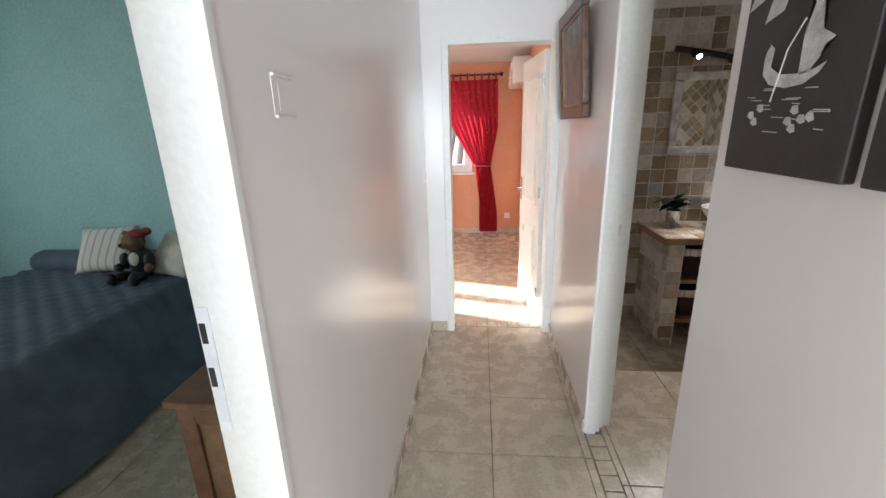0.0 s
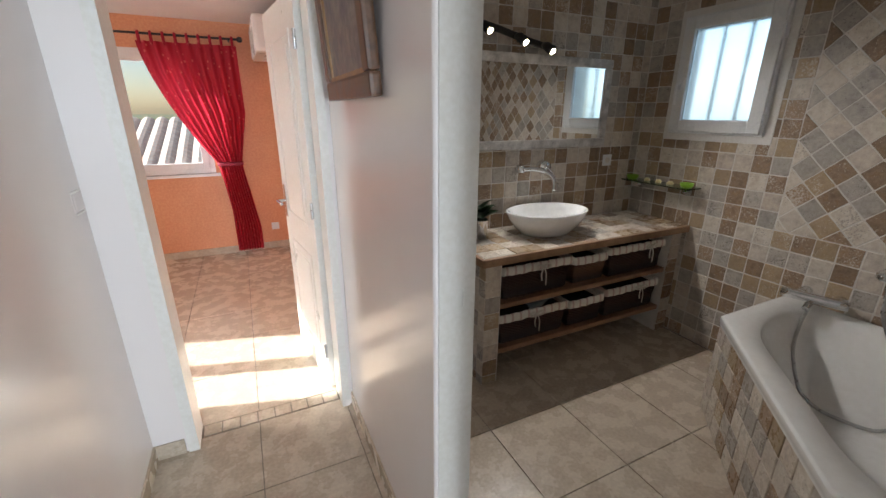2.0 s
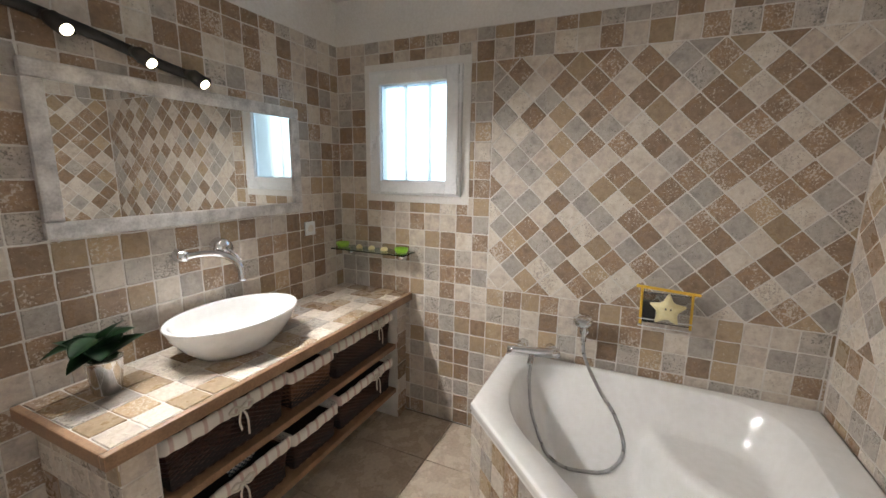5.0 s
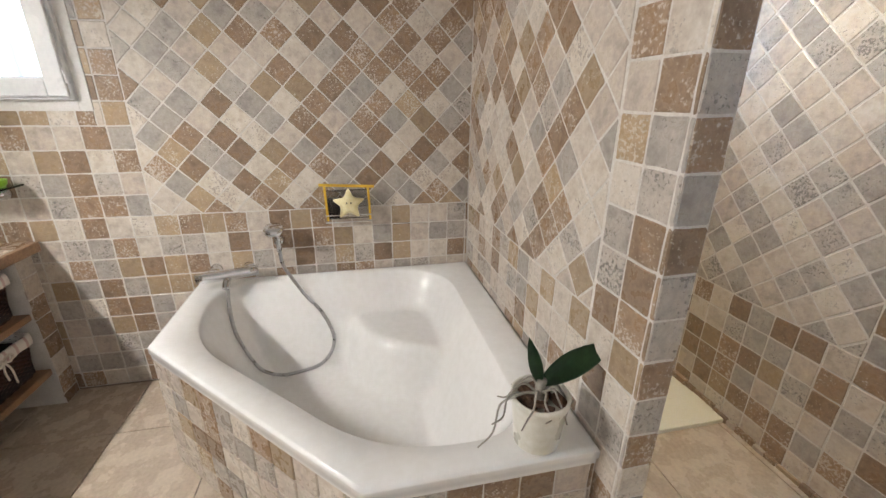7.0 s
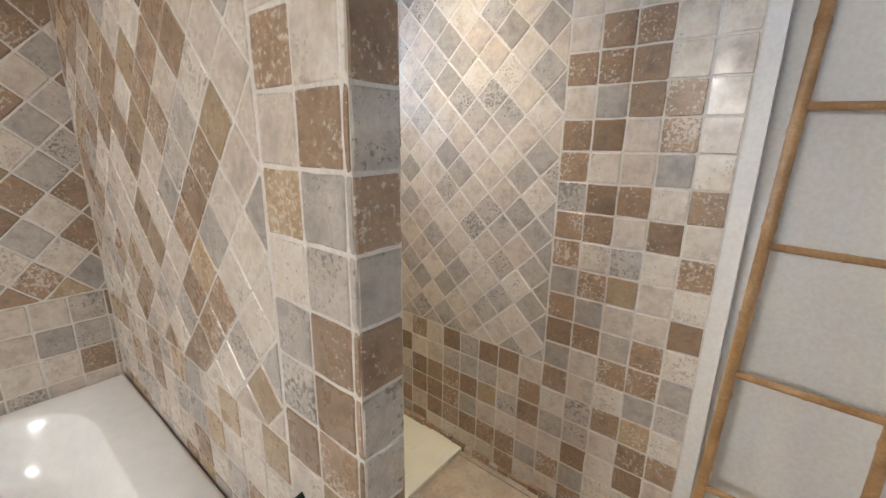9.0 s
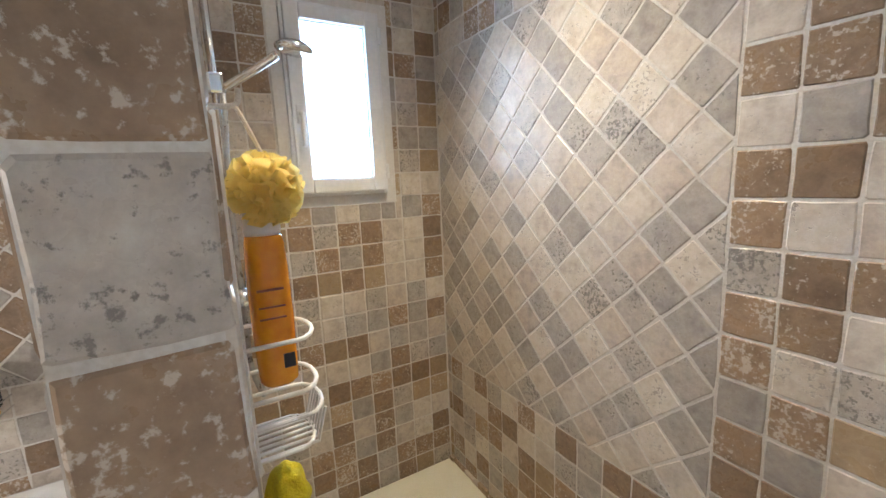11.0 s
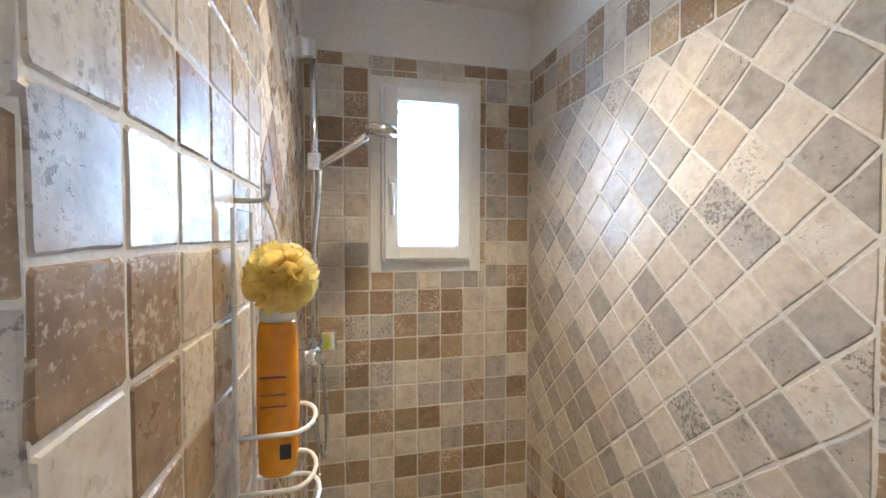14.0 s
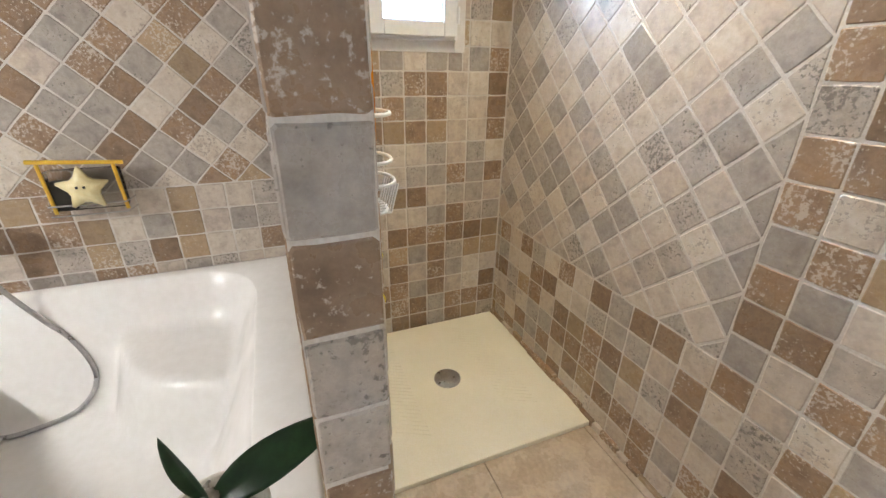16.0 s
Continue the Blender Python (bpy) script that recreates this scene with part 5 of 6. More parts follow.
# ---- orange room things ----
rod = thing("curtain_rod", "black iron curtain rod with ball finials", "curtain rod", (0, 0, 0))
part("rod", tube([(-1.75, 6.10, 2.19), (0.44, 6.10, 2.19)], 0.010, 10), BLACK, rod)
part("finial", lathe([(0, -0.028), (0.02, -0.02), (0.028, 0), (0.02, 0.02), (0, 0.028)], 16, shift=(0.46, 6.10, 2.19)), BLACK, rod, "", True)
for x in (-1.6, 0.36):
    part("bracket", boxes((x - 0.008, 6.09, 2.175, x + 0.008, 6.199, 2.195)), BLACK, rod)

cur = thing("curtain", "red sheer tab-top curtain tied back beside the window", "curtain", (0, 0, 0))
bm = bmesh.new()
rowsn, cols = 44, 90
for side in (0,):
    gridc = []
    for j in range(rowsn + 1):
        z = 2.13 - (2.13 - 0.04) * j / rowsn
        # left hem swings in to the tie at z = 1.0, then hangs straight
        f = min(1, max(0, (2.13 - z) / (2.13 - 1.0)))
        left = -0.40 + (0.10 + 0.40) * (f ** 1.5)
        right = 0.42 - 0.10 * max(0, 1 - abs(z - 1.0) / 0.5)
        if z < 1.0:
            left = 0.10 + 0.06 * min(1, (1.0 - z) / 0.5)
            right = 0.32 + 0.10 * min(1, (1.0 - z) / 0.7)
        row = []
        for i in range(cols + 1):
            u = i / cols
            x = left + (right - left) * u
            amp = 0.016 + 0.012 * f
            y = 6.10 + amp * math.sin(u * 60 + 0.6 * math.sin(j * 0.25)) + 0.006 * math.sin(u * 23 + j * 0.3)
            row.append(bm.verts.new((x, y, z + 0.0)))
        gridc.append(row)
    for a, b in zip(gridc, gridc[1:]):
        for i in range(cols):
            bm.faces.new((a[i], a[i + 1], b[i + 1], b[i]))


def sheer():
    m, nt, b = nodes_of("red_sheer_cloth")
    p = position(nt)
    v = node(nt, "ShaderNodeTexVoronoi", {"Vector": p, "Scale": 16.0}).outputs["Distance"]
    col = ramp(nt, v, [(0.16, (0.62, 0.18, 0.16)), (0.22, (0.36, 0.008, 0.026))])
    nt.links.new(col, b.inputs["Base Color"])
    b.inputs["Roughness"].default_value = 0.6
    tr = node(nt, "ShaderNodeBsdfTranslucent", {"Color": (0.9, 0.05, 0.10, 1)})
    mx_ = node(nt, "ShaderNodeMixShader", {0: 0.36})
    nt.links.new(b.outputs[0], mx_.inputs[1])
    nt.links.new(tr.outputs[0], mx_.inputs[2])
    nt.links.new(mx_.outputs[0], nt.nodes["Material Output"].inputs[0])
    return m


SHEER = sheer()
part("cloth", bm, SHEER, cur, "", True)
for i in range(9):
    x = -0.37 + i * 0.095
    part("tab", tube([(x, 6.10 + 0.016 * math.cos(a), 2.185 + 0.05 * math.sin(a) - 0.03) for a in [k * math.pi / 8 - math.pi for k in range(16)]], 0.012, 6, closed=True), SHEER, cur)
part("tie", lathe([(0.12, -0.02), (0.125, 0), (0.12, 0.02), (0.11, 0), (0.12, -0.02)], 20, 1, 0.35, shift=(0.21, 6.10, 1.0)), RED_CURTAIN, cur, "red tie-back", True)

ac = thing("air_conditioner", "white wall-mounted air conditioner unit", "air conditioner", (0, 0, 0))
part("body", boxes((0.545, 5.15, 1.985, 0.749, 5.95, 2.265), bevel=0.03), PVC, ac)
part("flap", boxes((0.555, 5.18, 1.983, 0.63, 5.92, 1.992), bevel=0.003), WHITE_PAINT, ac, "air outlet flap")
part("grille", boxes(*[(0.543, 5.20, 2.06 + 0.02 * i, 0.547, 5.90, 2.066 + 0.02 * i) for i in range(6)]), GROUT, ac)

op = thing("framed_picture", "tall dark framed picture on the orange wall", "picture", (0, 0, 0))
part("frame", boxes((0.725, 4.95, 0.88, 0.749, 5.55, 0.92), (0.725, 4.95, 1.76, 0.749, 5.55, 1.80), (0.725, 4.95, 0.92, 0.749, 4.99, 1.76), (0.725, 5.51, 0.92, 0.749, 5.55, 1.76), bevel=0.004), BLACK, op)
part("print", boxes((0.735, 4.985, 0.915, 0.745, 5.515, 1.765)), surface("dark_red_print", (0.10, 0.03, 0.02), (0.35, 0.16, 0.10), 0.5, 9, 50, 0.0), op)
so = thing("wall_socket", "white socket low on the orange wall", "socket", (0, 0, 0))
part("plate", boxes((0.53, 6.188, 0.22, 0.61, 6.199, 0.30), bevel=0.003), PVC, so)

# ---- teal bedroom things ----
bed = thing("bed", "double bed under a grey-blue quilted bedspread", "bed", (0, 0, 0))
bm = bmesh.new()
nx, ny = 64, 84
X0, X1, Y0, Y1 = -3.45, -1.93, 1.0, 3.14
gq = []
for j in range(ny + 1):
    row = []
    for i in range(nx + 1):
        u, v = i / nx, j / ny
        x, y = X0 + (X1 - X0) * u, Y0 + (Y1 - Y0) * v
        q = abs(math.sin((x * 0.8 + y) * math.pi / 0.13)) ** 0.5 * abs(math.sin((x * 0.8 - y) * math.pi / 0.13)) ** 0.5
        edge = min(u, 1 - u) * (X1 - X0)
        z = 0.52 + 0.032 * q - 0.05 * max(0, 1 - edge / 0.05) ** 2
        row.append(bm.verts.new((x, y, z)))
    gq.append(row)
for a, b in zip(gq, gq[1:]):
    for i in range(nx):
        bm.faces.new((a[i], a[i + 1], b[i + 1], b[i]))
# hanging sides
side = [r[-1] for r in gq]
prev = side
for k in range(1, 6):
    cur_row = [bm.verts.new((X1 + 0.05 * k + 0.012 * math.sin(v.co.y * 9 + k), v.co.y, 0.47 - 0.088 * k)) for v in side]
    for i in range(ny):
        bm.faces.new((prev[i], cur_row[i], cur_row[i + 1], prev[i + 1]))
    prev = cur_row
foot = gq[0]
prev = foot
for k in range(1, 6):
    cur_row = [bm.verts.new((v.co.x, Y0 - 0.02 * k, 0.47 - 0.088 * k)) for v in foot]
    for i in range(nx):
        bm.faces.new((prev[i], cur_row[i], cur_row[i + 1], prev[i + 1]))
    prev = cur_row
bmesh.ops.recalc_face_normals(bm, faces=bm.faces)
part("bedspread", bm, QUILT, bed, "grey-blue quilted bedspread", True)
part("mattress", boxes((X0 + 0.03, Y0 + 0.03, 0.28, X1 - 0.03, Y1, 0.495), bevel=0.03), LINEN, bed)
part("base", boxes((X0 + 0.05, Y0 + 0.05, 0.04, X1 - 0.05, Y1, 0.28)), DARK_WOOD, bed)
part("bolster", lathe([(0, -0.72), (0.08, -0.715), (0.10, -0.66), (0.10, 0.66), (0.08, 0.715), (0, 0.72)], 24), QUILT, bed, "long grey bolster", True).matrix_world = pose(-2.68, 3.07, 0.575, 0, 90, 0)


def pillow(at, tilt, turn, w, h, material, label):
    p = thing("cushion", label, "cushion", at, group="cushions on the bed")
    bm = bmesh.new()
    n = 18
    vs = {}
    for s in (1, -1):
        for j in range(n + 1):
            for i in range(n + 1):
                u, v = 2 * i / n - 1, 2 * j / n - 1
                t = 0.062 * ((1 - u ** 4) * (1 - v ** 4)) ** 0.6
                k = 1 - 0.07 * (u * u * (1 - v * v) + v * v * (1 - u * u))
                if abs(u) == 1 or abs(v) == 1:
                    vs[s, i, j] = vs.get((1, i, j)) or bm.verts.new((w / 2 * u * k, 0, h / 2 * (v * k + 1)))
                else:
                    vs[s, i, j] = bm.verts.new((w / 2 * u * k, -s * t, h / 2 * (v * k + 1)))
        for j in range(n):
            for i in range(n):
                q = (vs[s, i, j], vs[s, i + 1, j], vs[s, i + 1, j + 1], vs[s, i, j + 1])
                bm.faces.new(q if s > 0 else q[::-1])
    part("pad", bm, material, p, "", True)
    p.matrix_world = pose(*at, tilt, 0, turn)


pillow((-2.70, 2.92, 0.535), -32, 10, 0.42, 0.38, STRIPED, "cream cushion with pale red stripes on the bed")
pillow((-2.14, 2.86, 0.535), -40, -16, 0.42, 0.36, LINEN, "cream printed cushion on the bed")


# seated toy bear, one plain mesh
tb = bmesh.new()
def blob(c, r, s=(1, 1, 1), mi=0):
    g = bmesh.ops.create_icosphere(tb, subdivisions=3, radius=r, matrix=Matrix.LocRotScale(c, None, s))
    for f in {f for v in g["verts"] for f in v.link_faces}:
        f.material_index = mi
        f.smooth = True


ox, oy, oz = -2.440, 2.80, 0.535
blob((ox, oy, oz + 0.15), 0.115, (1, 0.85, 1.2), 1)
blob((ox, oy - 0.075, oz + 0.18), 0.06, (0.9, 0.5, 1.2), 2)
blob((ox - 0.02, oy - 0.02, oz + 0.34), 0.095, (1.05, 0.95, 0.95), 0)
blob((ox - 0.04, oy - 0.10, oz + 0.325), 0.042, (1, 1, 0.8), 0)
blob((ox - 0.05, oy - 0.14, oz + 0.335), 0.014, (1, 1, 1), 1)
blob((ox - 0.10, oy, oz + 0.41), 0.032, (1, 0.6, 1), 0)
blob((ox + 0.02, oy, oz + 0.41), 0.085, (1.15, 0.9, 0.5), 3)
blob((ox + 0.10, oy + 0.02, oz + 0.43), 0.04, (1.2, 0.8, 0.9), 3)
for sx in (-1, 1):
    blob((ox + sx * 0.12, oy - 0.05, oz + 0.16), 0.05, (0.9, 0.9, 1.6), 1)
    blob((ox + sx * 0.15, oy - 0.10, oz + 0.11), 0.042, (1, 1, 1), 0 if sx > 0 else 1)
    blob((ox + sx * 0.09, oy - 0.16, oz + 0.045), 0.05, (0.95, 1.9, 0.85), 1)
    blob((ox + sx * 0.11, oy - 0.25, oz + 0.05), 0.048, (0.9, 0.8, 1.2), 1)
bmesh.ops.transform(tb, matrix=Matrix.Translation((ox + 0.12, oy + 0.08, oz)) @ Matrix.Scale(0.78, 4) @ Matrix.Translation((-ox, -oy, -oz)), verts=tb.verts)
bear = mesh_object("teddy_bear", tb, FUR)
for m in (BLACK, LINEN, surface("red_felt", (0.22, 0.03, 0.03), (0.32, 0.05, 0.05), 0.9, 20, 200, 0.3)):
    bear.data.materials.append(m)
tagged(bear, "brown plush toy in a dark suit and red cap", "soft toy")

ch = thing("wooden_chest", "dark reddish wooden chest with panelled sides", "chest", (0, 0, 0))
part("top", boxes((-0.86, 1.27, 0.67, -0.31, 2.1, 0.70), bevel=0.008), DARK_WOOD, ch)
part("carcass", boxes((-0.83, 1.30, 0.0, -0.31, 2.07, 0.67)), OAK, ch)
part("stile", boxes((-0.832, 1.288, 0.0, -0.77, 1.30, 0.67), (-0.37, 1.288, 0.0, -0.31, 1.30, 0.67), (-0.77, 1.288, 0.60, -0.37, 1.30, 0.67), (-0.77, 1.288, 0.0, -0.37, 1.30, 0.08), bevel=0.003), DARK_WOOD, ch)


# ---- tiles, piece by piece ----
RT = random.Random(21)
su = lambda x: EAST - x


def clip(poly, nx, ny, d):
    out = []
    for (ax, ay), (bx, by) in zip(poly, poly[1:] + poly[:1]):
        fa, fb = nx * ax + ny * ay - d, nx * bx + ny * by - d
        if fa <= 0:
            out.append((ax, ay))
        if (fa < 0 < fb) or (fb < 0 < fa):
            t = fa / (fa - fb)
            out.append((ax + (bx - ax) * t, ay + (by - ay) * t))
    return out


def clip_rect(poly, r):
    for nx, ny, d in ((-1, 0, -r[0]), (0, -1, -r[1]), (1, 0, r[2]), (0, 1, r[3])):
        poly = clip(poly, nx, ny, d)
        if len(poly) < 3:
            return []
    return poly


def area(poly):
    return abs(sum(a[0] * b[1] - b[0] * a[1] for a, b in zip(poly, poly[1:] + poly[:1]))) / 2


def shrink(poly, r):
    """A convex, counter-clockwise outline drawn in by r."""
    out = poly
    for (ax, ay), (bx, by) in zip(poly, poly[1:] + poly[:1]):
        ln = math.hypot(bx - ax, by - ay)
        if ln < 1e-6:
            continue
        nx, ny = (by - ay) / ln, -(bx - ax) / ln
        out = clip(out, nx, ny, nx * ax + ny * ay - r)
        if len(out) < 3:
            return []
    return out


def worn_outline(poly, chip, rng):
    """Corners knocked off, edges a little crooked."""
    out = []
    n = len(poly)
    for i in range(n):
        (px, py), (x, y), (qx, qy) = poly[i - 1], poly[i], poly[(i + 1) % n]
        for ex, ey in ((px, py), (qx, qy)):
            ln = math.hypot(ex - x, ey - y)
            c = min(chip * rng.uniform(0.4, 1.6), ln * 0.3)
            j = chip * 0.55
            out.append((x + (ex - x) / max(ln, 1e-6) * c + rng.uniform(-j, j), y + (ey - y) / max(ln, 1e-6) * c + rng.uniform(-j, j)))
        if math.hypot(qx - x, qy - y) > 0.05:
            f = rng.uniform(0.3, 0.7)
            out.append((x + (qx - x) * f + rng.uniform(-j, j) * 0.8, y + (qy - y) * f + rng.uniform(-j, j) * 0.8))
    return out


def piece_data(poly, height, chip, bevel, rng):
    o = worn_outline(poly, chip, rng)
    n = len(o)
    cx, cy = sum(p[0] for p in o) / n, sum(p[1] for p in o) / n
    k = bevel / max(0.01, math.sqrt(area(poly)) / 2)
    tilt = (rng.uniform(-1, 1) * chip * 0.10, rng.uniform(-1, 1) * chip * 0.10)
    vs = [(x, y, 0) for x, y in o] + [(x, y, height - bevel * 0.8) for x, y in o] + [(cx + (x - cx) * (1 - k), cy + (y - cy) * (1 - k), height + ((x - cx) * tilt[0] + (y - cy) * tilt[1]) * 10) for x, y in o]
    fs = []
    for a in (0, n):
        for i in range(n):
            j = (i + 1) % n
            fs.append((a + i, a + j, a + n + j, a + n + i))
    fs.append(tuple(range(2 * n, 3 * n)))
    return vs, fs


TILE, JOINT, TH = 0.10, 0.0056, 0.0075
SQUARE = [(-TILE / 2, -TILE / 2), (TILE / 2, -TILE / 2), (TILE / 2, TILE / 2), (-TILE / 2, TILE / 2)]
POOL = []
for c in range(4):
    row = []
    for k in range(5):
        vs, fs = piece_data(shrink(SQUARE, JOINT / 2), TH, 0.0030, 0.0026, RT)
        me = bpy.data.meshes.new("tile")
        me.from_pydata(vs, [], fs)
        me.materials.append(TRAVERTINE[c])
        row.append((me, vs, fs))
    POOL.append(row)


def cells(rect, origin, diamond, holes, rise=TILE):
    """Outlines of the pieces that fill a rectangle, as (outline, centre, turn) with a centre where the piece is whole."""
    u0, v0, u1, v1 = rect
    got = []
    if diamond:
        h = TILE / math.sqrt(2)
        for j in range(int((v0 - origin[1]) / h) - 2, int((v1 - origin[1]) / h) + 3):
            for i in range(int((u0 - origin[0]) / h) - 2, int((u1 - origin[0]) / h) + 3):
                if (i + j) % 2 == 0:
                    cu, cv = origin[0] + i * h, origin[1] + j * h
                    poly = [(cu, cv - h), (cu + h, cv), (cu, cv + h), (cu - h, cv)]
                    q = clip_rect(poly, rect)
                    if len(q) >= 3 and area(q) > 3e-4:
                        got.append((q, (cu, cv) if area(q) > 0.999 * area(poly) else None, 45))
        return got
    for j in range(math.floor((v0 - origin[1]) / rise) - 1, math.ceil((v1 - origin[1]) / rise) + 1):
        for i in range(math.floor((u0 - origin[0]) / TILE) - 1, math.ceil((u1 - origin[0]) / TILE) + 1):
            a, b = origin[0] + i * TILE, origin[1] + j * rise
            cell = (max(a, u0), max(b, v0), min(a + TILE, u1), min(b + rise, v1))
            if cell[2] - cell[0] < 0.012 or cell[3] - cell[1] < 0.012:
                continue
            pieces = [cell]
            for hu0, hv0, hu1, hv1 in holes:
                nxt = []
                for c in pieces:
                    if c[2] <= hu0 or c[0] >= hu1 or c[3] <= hv0 or c[1] >= hv1:
                        nxt.append(c)
                        continue
                    if c[0] < hu0:
                        nxt.append((c[0], c[1], hu0, c[3]))
                    if c[2] > hu1:
                        nxt.append((hu1, c[1], c[2], c[3]))
                    m0, m1 = max(c[0], hu0), min(c[2], hu1)
                    if c[1] < hv0:
                        nxt.append((m0, c[1], m1, hv0))
                    if c[3] > hv1:
                        nxt.append((m0, hv1, m1, c[3]))
                pieces = [c for c in nxt if c[2] - c[0] > 0.012 and c[3] - c[1] > 0.012]
            for c in pieces:
                whole = rise == TILE and c[2] - c[0] > TILE - 1e-6 and c[3] - c[1] > TILE - 1e-6
                got.append(([(c[0], c[1]), (c[2], c[1]), (c[2], c[3]), (c[0], c[3])], (a + TILE / 2, b + TILE / 2) if whole else None, 0))
    return got


def lay(parent, O, U, V, fields, near=None, single=260, weights=(0.36, 0.21, 0.33, 0.10), pick=None):
    """Tiles on a wall with its corner at O, along U and V. fields: (rect, origin, diamond, holes). near: the (u, v) round which pieces are single objects."""
    O, U, V = Vector(O), Vector(U), Vector(V)
    N = U.cross(V)
    frame3 = Matrix((U, V, N)).transposed().to_4x4()
    allp = [(*c, f[4] if len(f) > 4 else weights) for f in fields for c in cells(*f[:4], *f[5:6])]
    mid = lambda c: (sum(p[0] for p in c[0]) / len(c[0]), sum(p[1] for p in c[0]) / len(c[0]))
    if near:
        allp.sort(key=lambda c: (mid(c)[0] - near[0]) ** 2 + (mid(c)[1] - near[1]) ** 2)
    V_, F_, M_ = [], [], []
    for k, (poly, centre, turn, wts) in enumerate(allp):
        ci = RT.choices(range(4), wts)[0]
        if pick:
            got = pick(*mid((poly,)))
            ci = ci if got is None else got
        if centre:
            me, vs, fs = RT.choice(POOL[ci])
            m = Matrix.Translation(O + U * centre[0] + V * centre[1] - N * TH) @ frame3 @ Matrix.Rotation(radians(turn + 90 * RT.randrange(4)), 4, "Z")
        else:
            q = shrink(poly, JOINT / 2)
            if len(q) < 3 or area(q) < 1.2e-4:
                continue
            c = (sum(p[0] for p in q) / len(q), sum(p[1] for p in q) / len(q))
            vs, fs = piece_data([(x - c[0], y - c[1]) for x, y in q], TH, 0.0030, 0.0025, RT)
            m = Matrix.Translation(O + U * c[0] + V * c[1] - N * TH) @ frame3
            me = None
        if k < single:
            if me is None:
                me = bpy.data.meshes.new("tile")
                me.from_pydata(vs, [], fs)
                me.materials.append(TRAVERTINE[ci])
            ob = new("tile", me)
            ob.parent = parent
            ob.matrix_parent_inverse = Matrix.Identity(4)
            ob.matrix_basis = m
        else:
            base = len(V_)
            V_ += [tuple(m @ Vector(v)) for v in vs]
            F_ += [tuple(base + i for i in f) for f in fs]
            M_ += [ci] * len(fs)
    if V_:
        me = bpy.data.meshes.new("tiles")
        me.from_pydata(V_, [], F_)
        for t in TRAVERTINE:
            me.materials.append(t)
        me.polygons.foreach_set("material_index", M_)
        ob = new("tiles", me)
        ob.parent = parent
        tagged(ob, kind="stuff")


# the diamond field over the bath, row by row from the top: cream, grey, brown, gold
DIAMONDS = ("gbcybbgbccc", "gcbbcbgybbg", "bcgcbbcbcbb", "gbybcybbbcb", "cccggcccbcb", "cgybbbbcbbg", "ggccccgbbcc", "cgycbcbbbbg",
            "bccgyybgcbg", "ggbgcbgbycg", "cgccgbcbgyg", "gbbccbgbcbb", "cygbygggcbc", "bbgcbbgbbgb", "cgcbycgbgcc", "cycbcbgggbg")
eu = lambda y: NORTH - y


def bath_field(u, v):
    h = TILE / math.sqrt(2)
    i, j = round((u - eu(2.415)) / h), round((v - 0.89) / h)
    if not (u > eu(2.415) and u < eu(PART_N) and 1 <= j <= 16 and v < 2.09 and (i + j) % 2 == 0):
        return None
    row = DIAMONDS[16 - j]
    return "cgby".index(row[i // 2]) if 0 <= i // 2 < len(row) else None


# east wall: u runs south from the north corner, v up
lay(wall_e, (EAST, NORTH, 0), (0, -1, 0), (0, 0, 1), [
    ((0, 0, eu(2.415), TILE_TOP), (0.0, 0.09), False, [(eu(NWIN[1]) , NWIN[2], eu(NWIN[0]), NWIN[3])]),
    ((eu(2.415), 0.0, eu(PART_N), 0.89), (eu(2.415), 0.09), False, []),
    ((eu(2.415), 0.89, eu(PART_N), 2.09), (eu(2.415), 0.89), True, []),
    ((eu(2.415), 2.09, eu(PART_N), TILE_TOP), (eu(2.415), 2.09), False, []),
    ((eu(PART_S), 0.0, eu(SOUTH), TILE_TOP), (eu(PART_S) + 0.05, 0.0), False, [(eu(SWIN[1]), SWIN[2], eu(SWIN[0]), SWIN[3])]),
], near=(eu(1.7), 1.2), single=300, pick=bath_field)
# north wall: u runs east from the west corner
lay(wall_n, (WEST, NORTH, 0), (1, 0, 0), (0, 0, 1), [((0, 0, EAST - WEST, TILE_TOP), (0.0, 0.09), False, [])], near=(1.3, 1.2), single=280)
# the border of the shower wall, column by column from its diamond field, rows from 1.7 m down
BORDER = ("cbcbbgbbgbb", "bbgbcbbcbgb", "bbbccbcgycg", "ccbbgcbcccb", "cccccbcbcbc")


def shower_border(u, v):
    c, r = int((u - su(1.776)) / TILE), 17 - int(v / TILE + 0.001)
    return "cgby".index(BORDER[c][r]) if u > su(1.776) and c < 5 and 0 <= r < 11 else None


def end_face(u, v):
    r = math.floor((1.487 - v) / 0.103) + 2
    return "cgby".index("cbgbgbggbgbcg"[r]) if 0 <= r < 13 else None


def partition_end(u, v):
    """The two upright columns beside the partition's free end."""
    r = math.floor((1.487 - v) / 0.103) + 2
    c = 0 if u > su(1.69) else 1
    row = ("gcbggbbbycgcb", "cbcycggbcbgcb")[c]
    return "cgby".index(row[r]) if u > su(1.80) and 0 <= r < 13 else None


# south shower wall: u runs west from the east corner
lay(wall_s, (EAST, SOUTH, 0), (-1, 0, 0), (0, 0, 1), [
    ((0, 0, su(1.776), 0.60), (su(1.776), 0.0), False, []),
    ((0, 0.60, su(1.776), 2.00), (su(1.776), 0.60), True, [], (0.48, 0.52, 0.0, 0.0)),
    ((0, 2.00, su(1.776), TILE_TOP), (su(1.776), 2.0), False, []),
    ((su(1.776), 0, su(1.282), TILE_TOP), (su(1.776), 0.0), False, []),
], near=(su(1.8), 1.2), single=300, pick=shower_border)
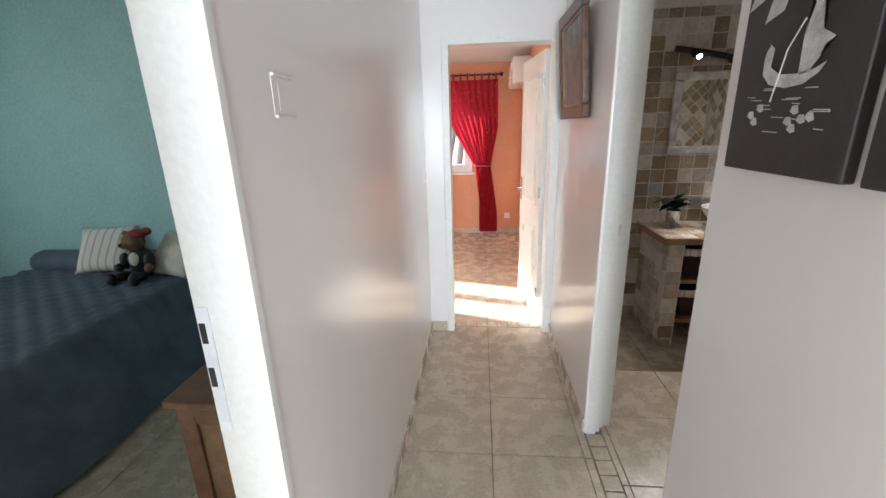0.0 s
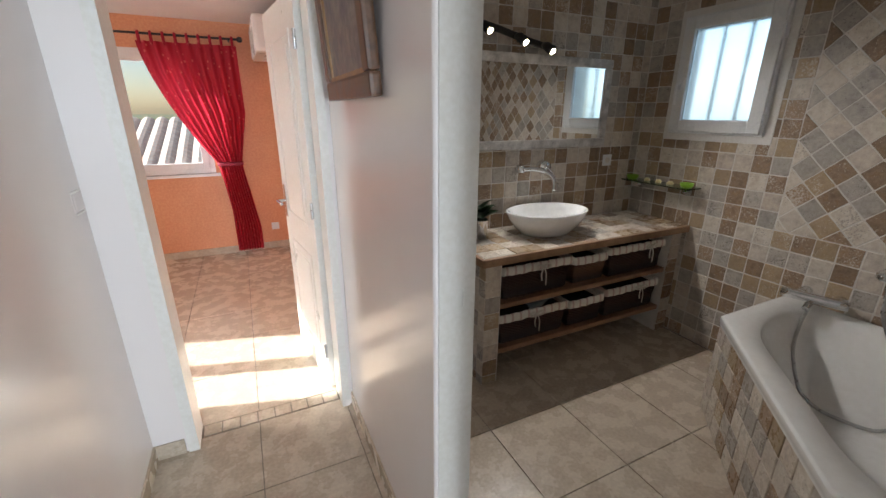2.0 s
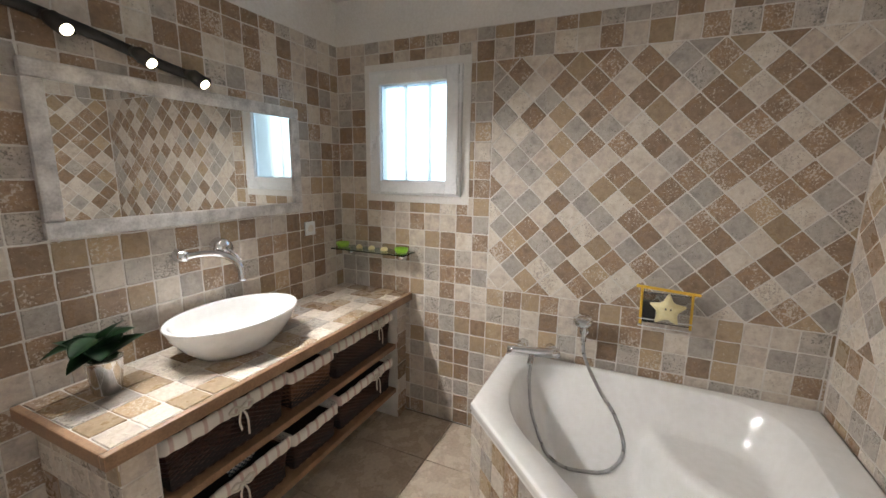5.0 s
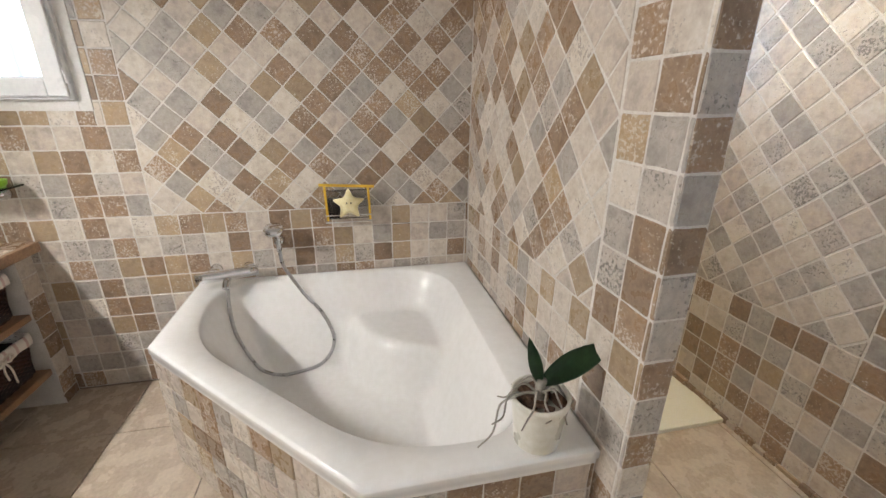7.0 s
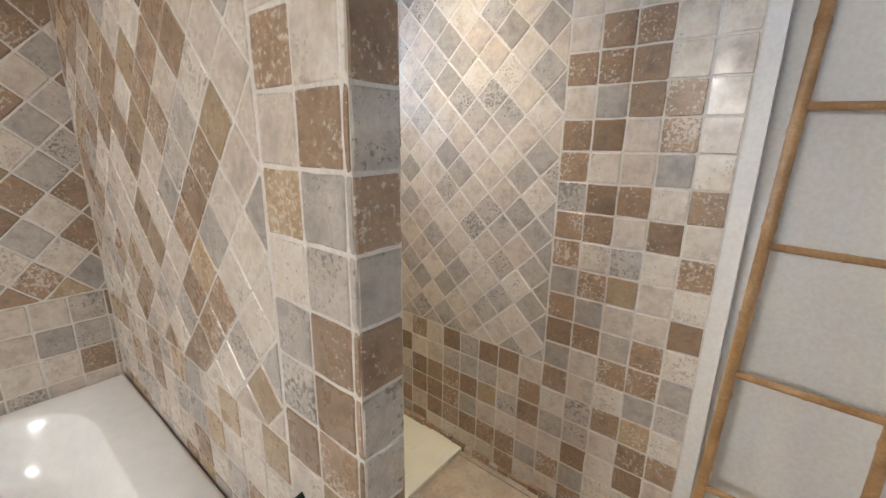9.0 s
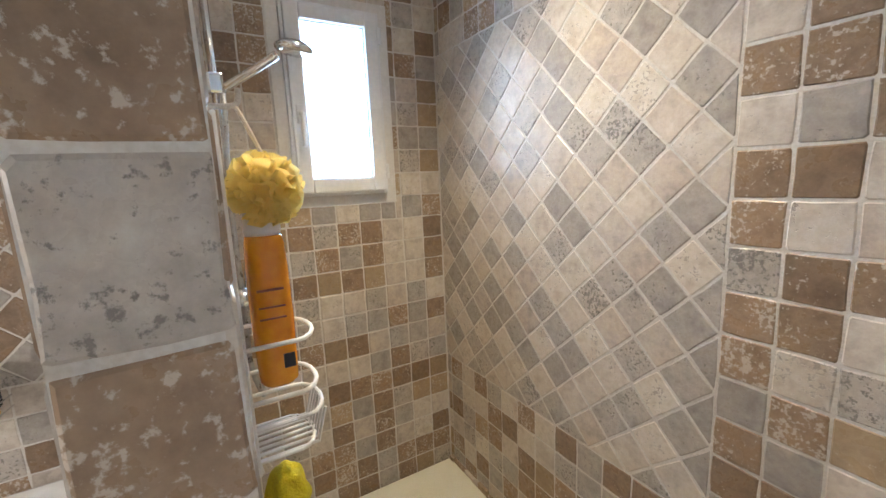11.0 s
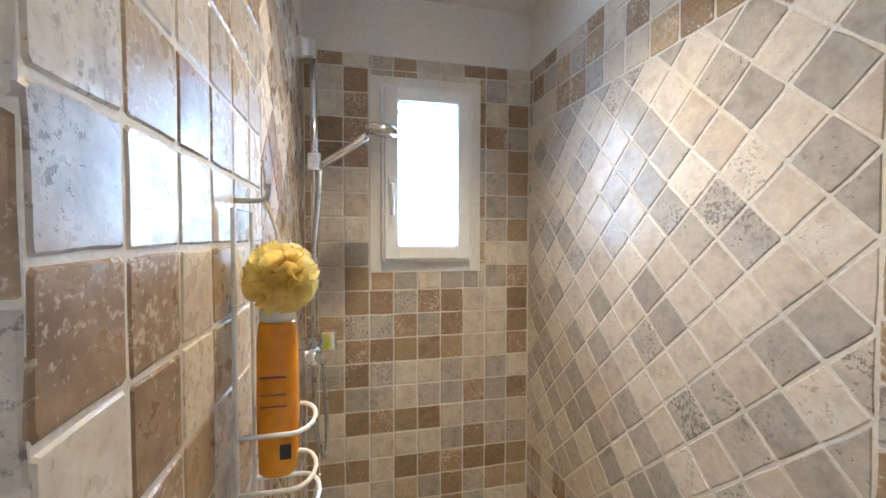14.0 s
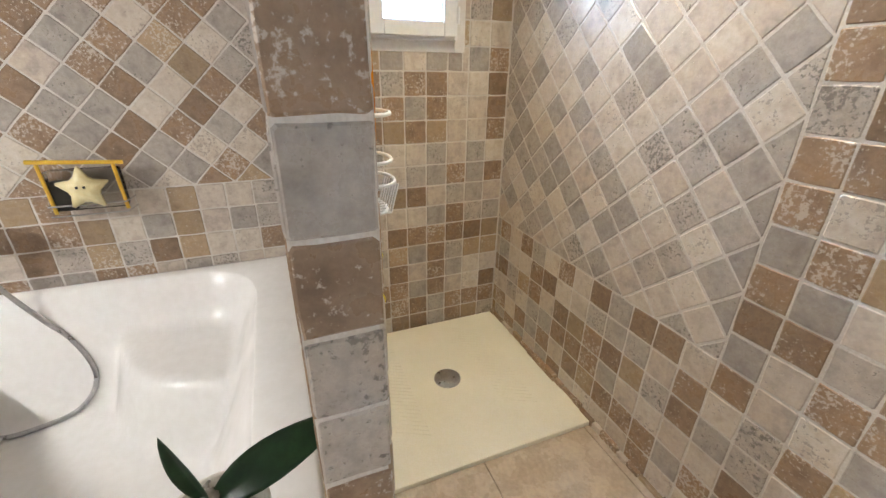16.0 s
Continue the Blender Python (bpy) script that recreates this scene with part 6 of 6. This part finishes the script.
# partition, bath side: u runs west; shower side: u runs east
lay(wall_p, (EAST, PART_N, 0), (-1, 0, 0), (0, 0, 1), [
    ((0, 0.54, su(1.80), 0.885), (su(1.80), 0.085), False, []),
    ((0, 0.885, su(1.80), 2.085), (su(1.80), 0.885), True, []),
    ((0, 2.085, su(1.80), TILE_TOP), (su(1.80), 2.085), False, []),
    ((su(1.80), 0, su(PART_W), TILE_TOP), (su(1.795), 1.487), False, [], (0.36, 0.21, 0.33, 0.10), 0.103),
], near=(su(1.7), 1.2), single=150, pick=partition_end)
NEAR_ROWS = {14: "gcccgc", 13: "bbcycb", 12: "cbcycg", 11: "gbyccb", 10: "bcgcbc"}


def partition_edge(u, v):
    r, c = int((v - 0.11) / TILE), int(u / TILE)
    return "cgby".index(NEAR_ROWS[r][c]) if r in NEAR_ROWS and c < 6 else None


lay(wall_p, (PART_W, PART_S, 0), (1, 0, 0), (0, 0, 1), [
    ((0, 0, 0.60, TILE_TOP), (0, 0.11), False, []),
    ((0.60, 0, EAST - PART_W, 0.60), (0.60, 0.11), False, []),
    ((0.60, 0.60, EAST - PART_W, 2.085), (0.60, 0.61), True, []),
    ((0.60, 2.085, EAST - PART_W, TILE_TOP), (0.60, 2.085), False, []),
], near=(0.2, 1.4), single=130, pick=partition_edge)
lay(wall_p, (PART_W, PART_N, 0), (0, -1, 0), (0, 0, 1), [((0, 0, PART_N - PART_S, TILE_TOP), (-0.008, 1.487), False, [], (0.2, 0.4, 0.4, 0.0), 0.103)], near=(0, 1.2), single=24, weights=(0.2, 0.4, 0.4, 0.0), pick=end_face)
# counter top, washstand piers, bath apron
lay(counter, (VX0 - 0.02, VY0 - 0.02, VZ), (1, 0, 0), (0, 1, 0), [((0, 0, VX1 - VX0 + 0.02, NORTH - VY0), (0, 0), False, [])], weights=(0.5, 0.12, 0.2, 0.18))
lay(stand, (VX0, VY0, 0), (1, 0, 0), (0, 0, 1), [((0, 0, 0.106, VZ - 0.045), (0.003, 0.055), False, [])], weights=(0.4, 0.1, 0.1, 0.4))
lay(stand, (VX1 - 0.103, VY0, 0), (1, 0, 0), (0, 0, 1), [((0, 0, 0.103, VZ - 0.045), (0.001, 0.055), False, [])])
lay(stand, (VX0, NORTH - 0.012, 0), (0, -1, 0), (0, 0, 1), [((0, 0, NORTH - 0.012 - VY0, VZ - 0.045), (0.0, 0.055), False, [])], weights=(0.35, 0.4, 0.15, 0.1))
sl = Vector((0.76, 0.755, 0)).normalized()
lay(bath, Vector((2.42 + 0.003, 2.275 - 0.003, 0)), -sl, (0, 0, 1), [((0, 0, L, BZ - 0.047), (0.0, 0.098), False, [])], weights=(0.45, 0.2, 0.2, 0.15))
lay(bath, (1.668, 1.518, 0), (0, -1, 0), (0, 0, 1), [((0, 0, 1.518 - PART_N - 0.005, BZ - 0.047), (0.0, 0.098), False, [])])
lay(bath, (EAST - 0.006, 2.264, 0), (-1, 0, 0), (0, 0, 1), [((0, 0, 0.57, BZ - 0.047), (0.0, 0.098), False, [])])


# ---- floor tiles ----
def floor_field(floor, rect, origin, pitch):
    me = {}
    for j in range(math.floor((rect[1] - origin[1]) / pitch) - 1, math.ceil((rect[3] - origin[1]) / pitch) + 1):
        for i in range(math.floor((rect[0] - origin[0]) / pitch) - 1, math.ceil((rect[2] - origin[0]) / pitch) + 1):
            a, b = origin[0] + i * pitch, origin[1] + j * pitch
            c = (max(a, rect[0]), max(b, rect[1]), min(a + pitch, rect[2]), min(b + pitch, rect[3]))
            w, d = c[2] - c[0], c[3] - c[1]
            if w < 0.01 or d < 0.01:
                continue
            key = (round(w, 4), round(d, 4))
            if key not in me:
                bm = boxes((-w / 2 + 0.002, -d / 2 + 0.002, -0.006, w / 2 - 0.002, d / 2 - 0.002, 0.0))
                bmesh.ops.bevel(bm, geom=[e for e in bm.edges if all(v.co.z > -0.001 for v in e.verts)], offset=0.0015, segments=1, affect="EDGES")
                me[key] = bpy.data.meshes.new("floor_tile")
                bm.to_mesh(me[key])
                bm.free()
                me[key].materials.append(FLOOR_TILE)
            ob = new("floor_tile", me[key])
            ob.parent = floor
            ob.matrix_basis = pose((c[0] + c[2]) / 2, (c[1] + c[3]) / 2, 0)


floor = bpy.data.objects["floor"]
floor_field(floor, (HALL_L, -1.2, 0.712, 3.170), (0.236, 2.729), 0.438)
floor_field(floor, (0.80, -0.215, EAST - 0.008, NORTH), (1.733, 2.606), 0.45)
floor_field(floor, (-2.3, 3.257, 0.75, 6.2), (0.236, 3.257), 0.438)
floor_field(floor, (-4.2, -1.2, HALL_L, 3.165), (0.222 - 0.437, 2.73), 0.437)
floor_field(floor, (-1.7, -4.1, 2.3, -1.2), (0.222, 2.73), 0.437)
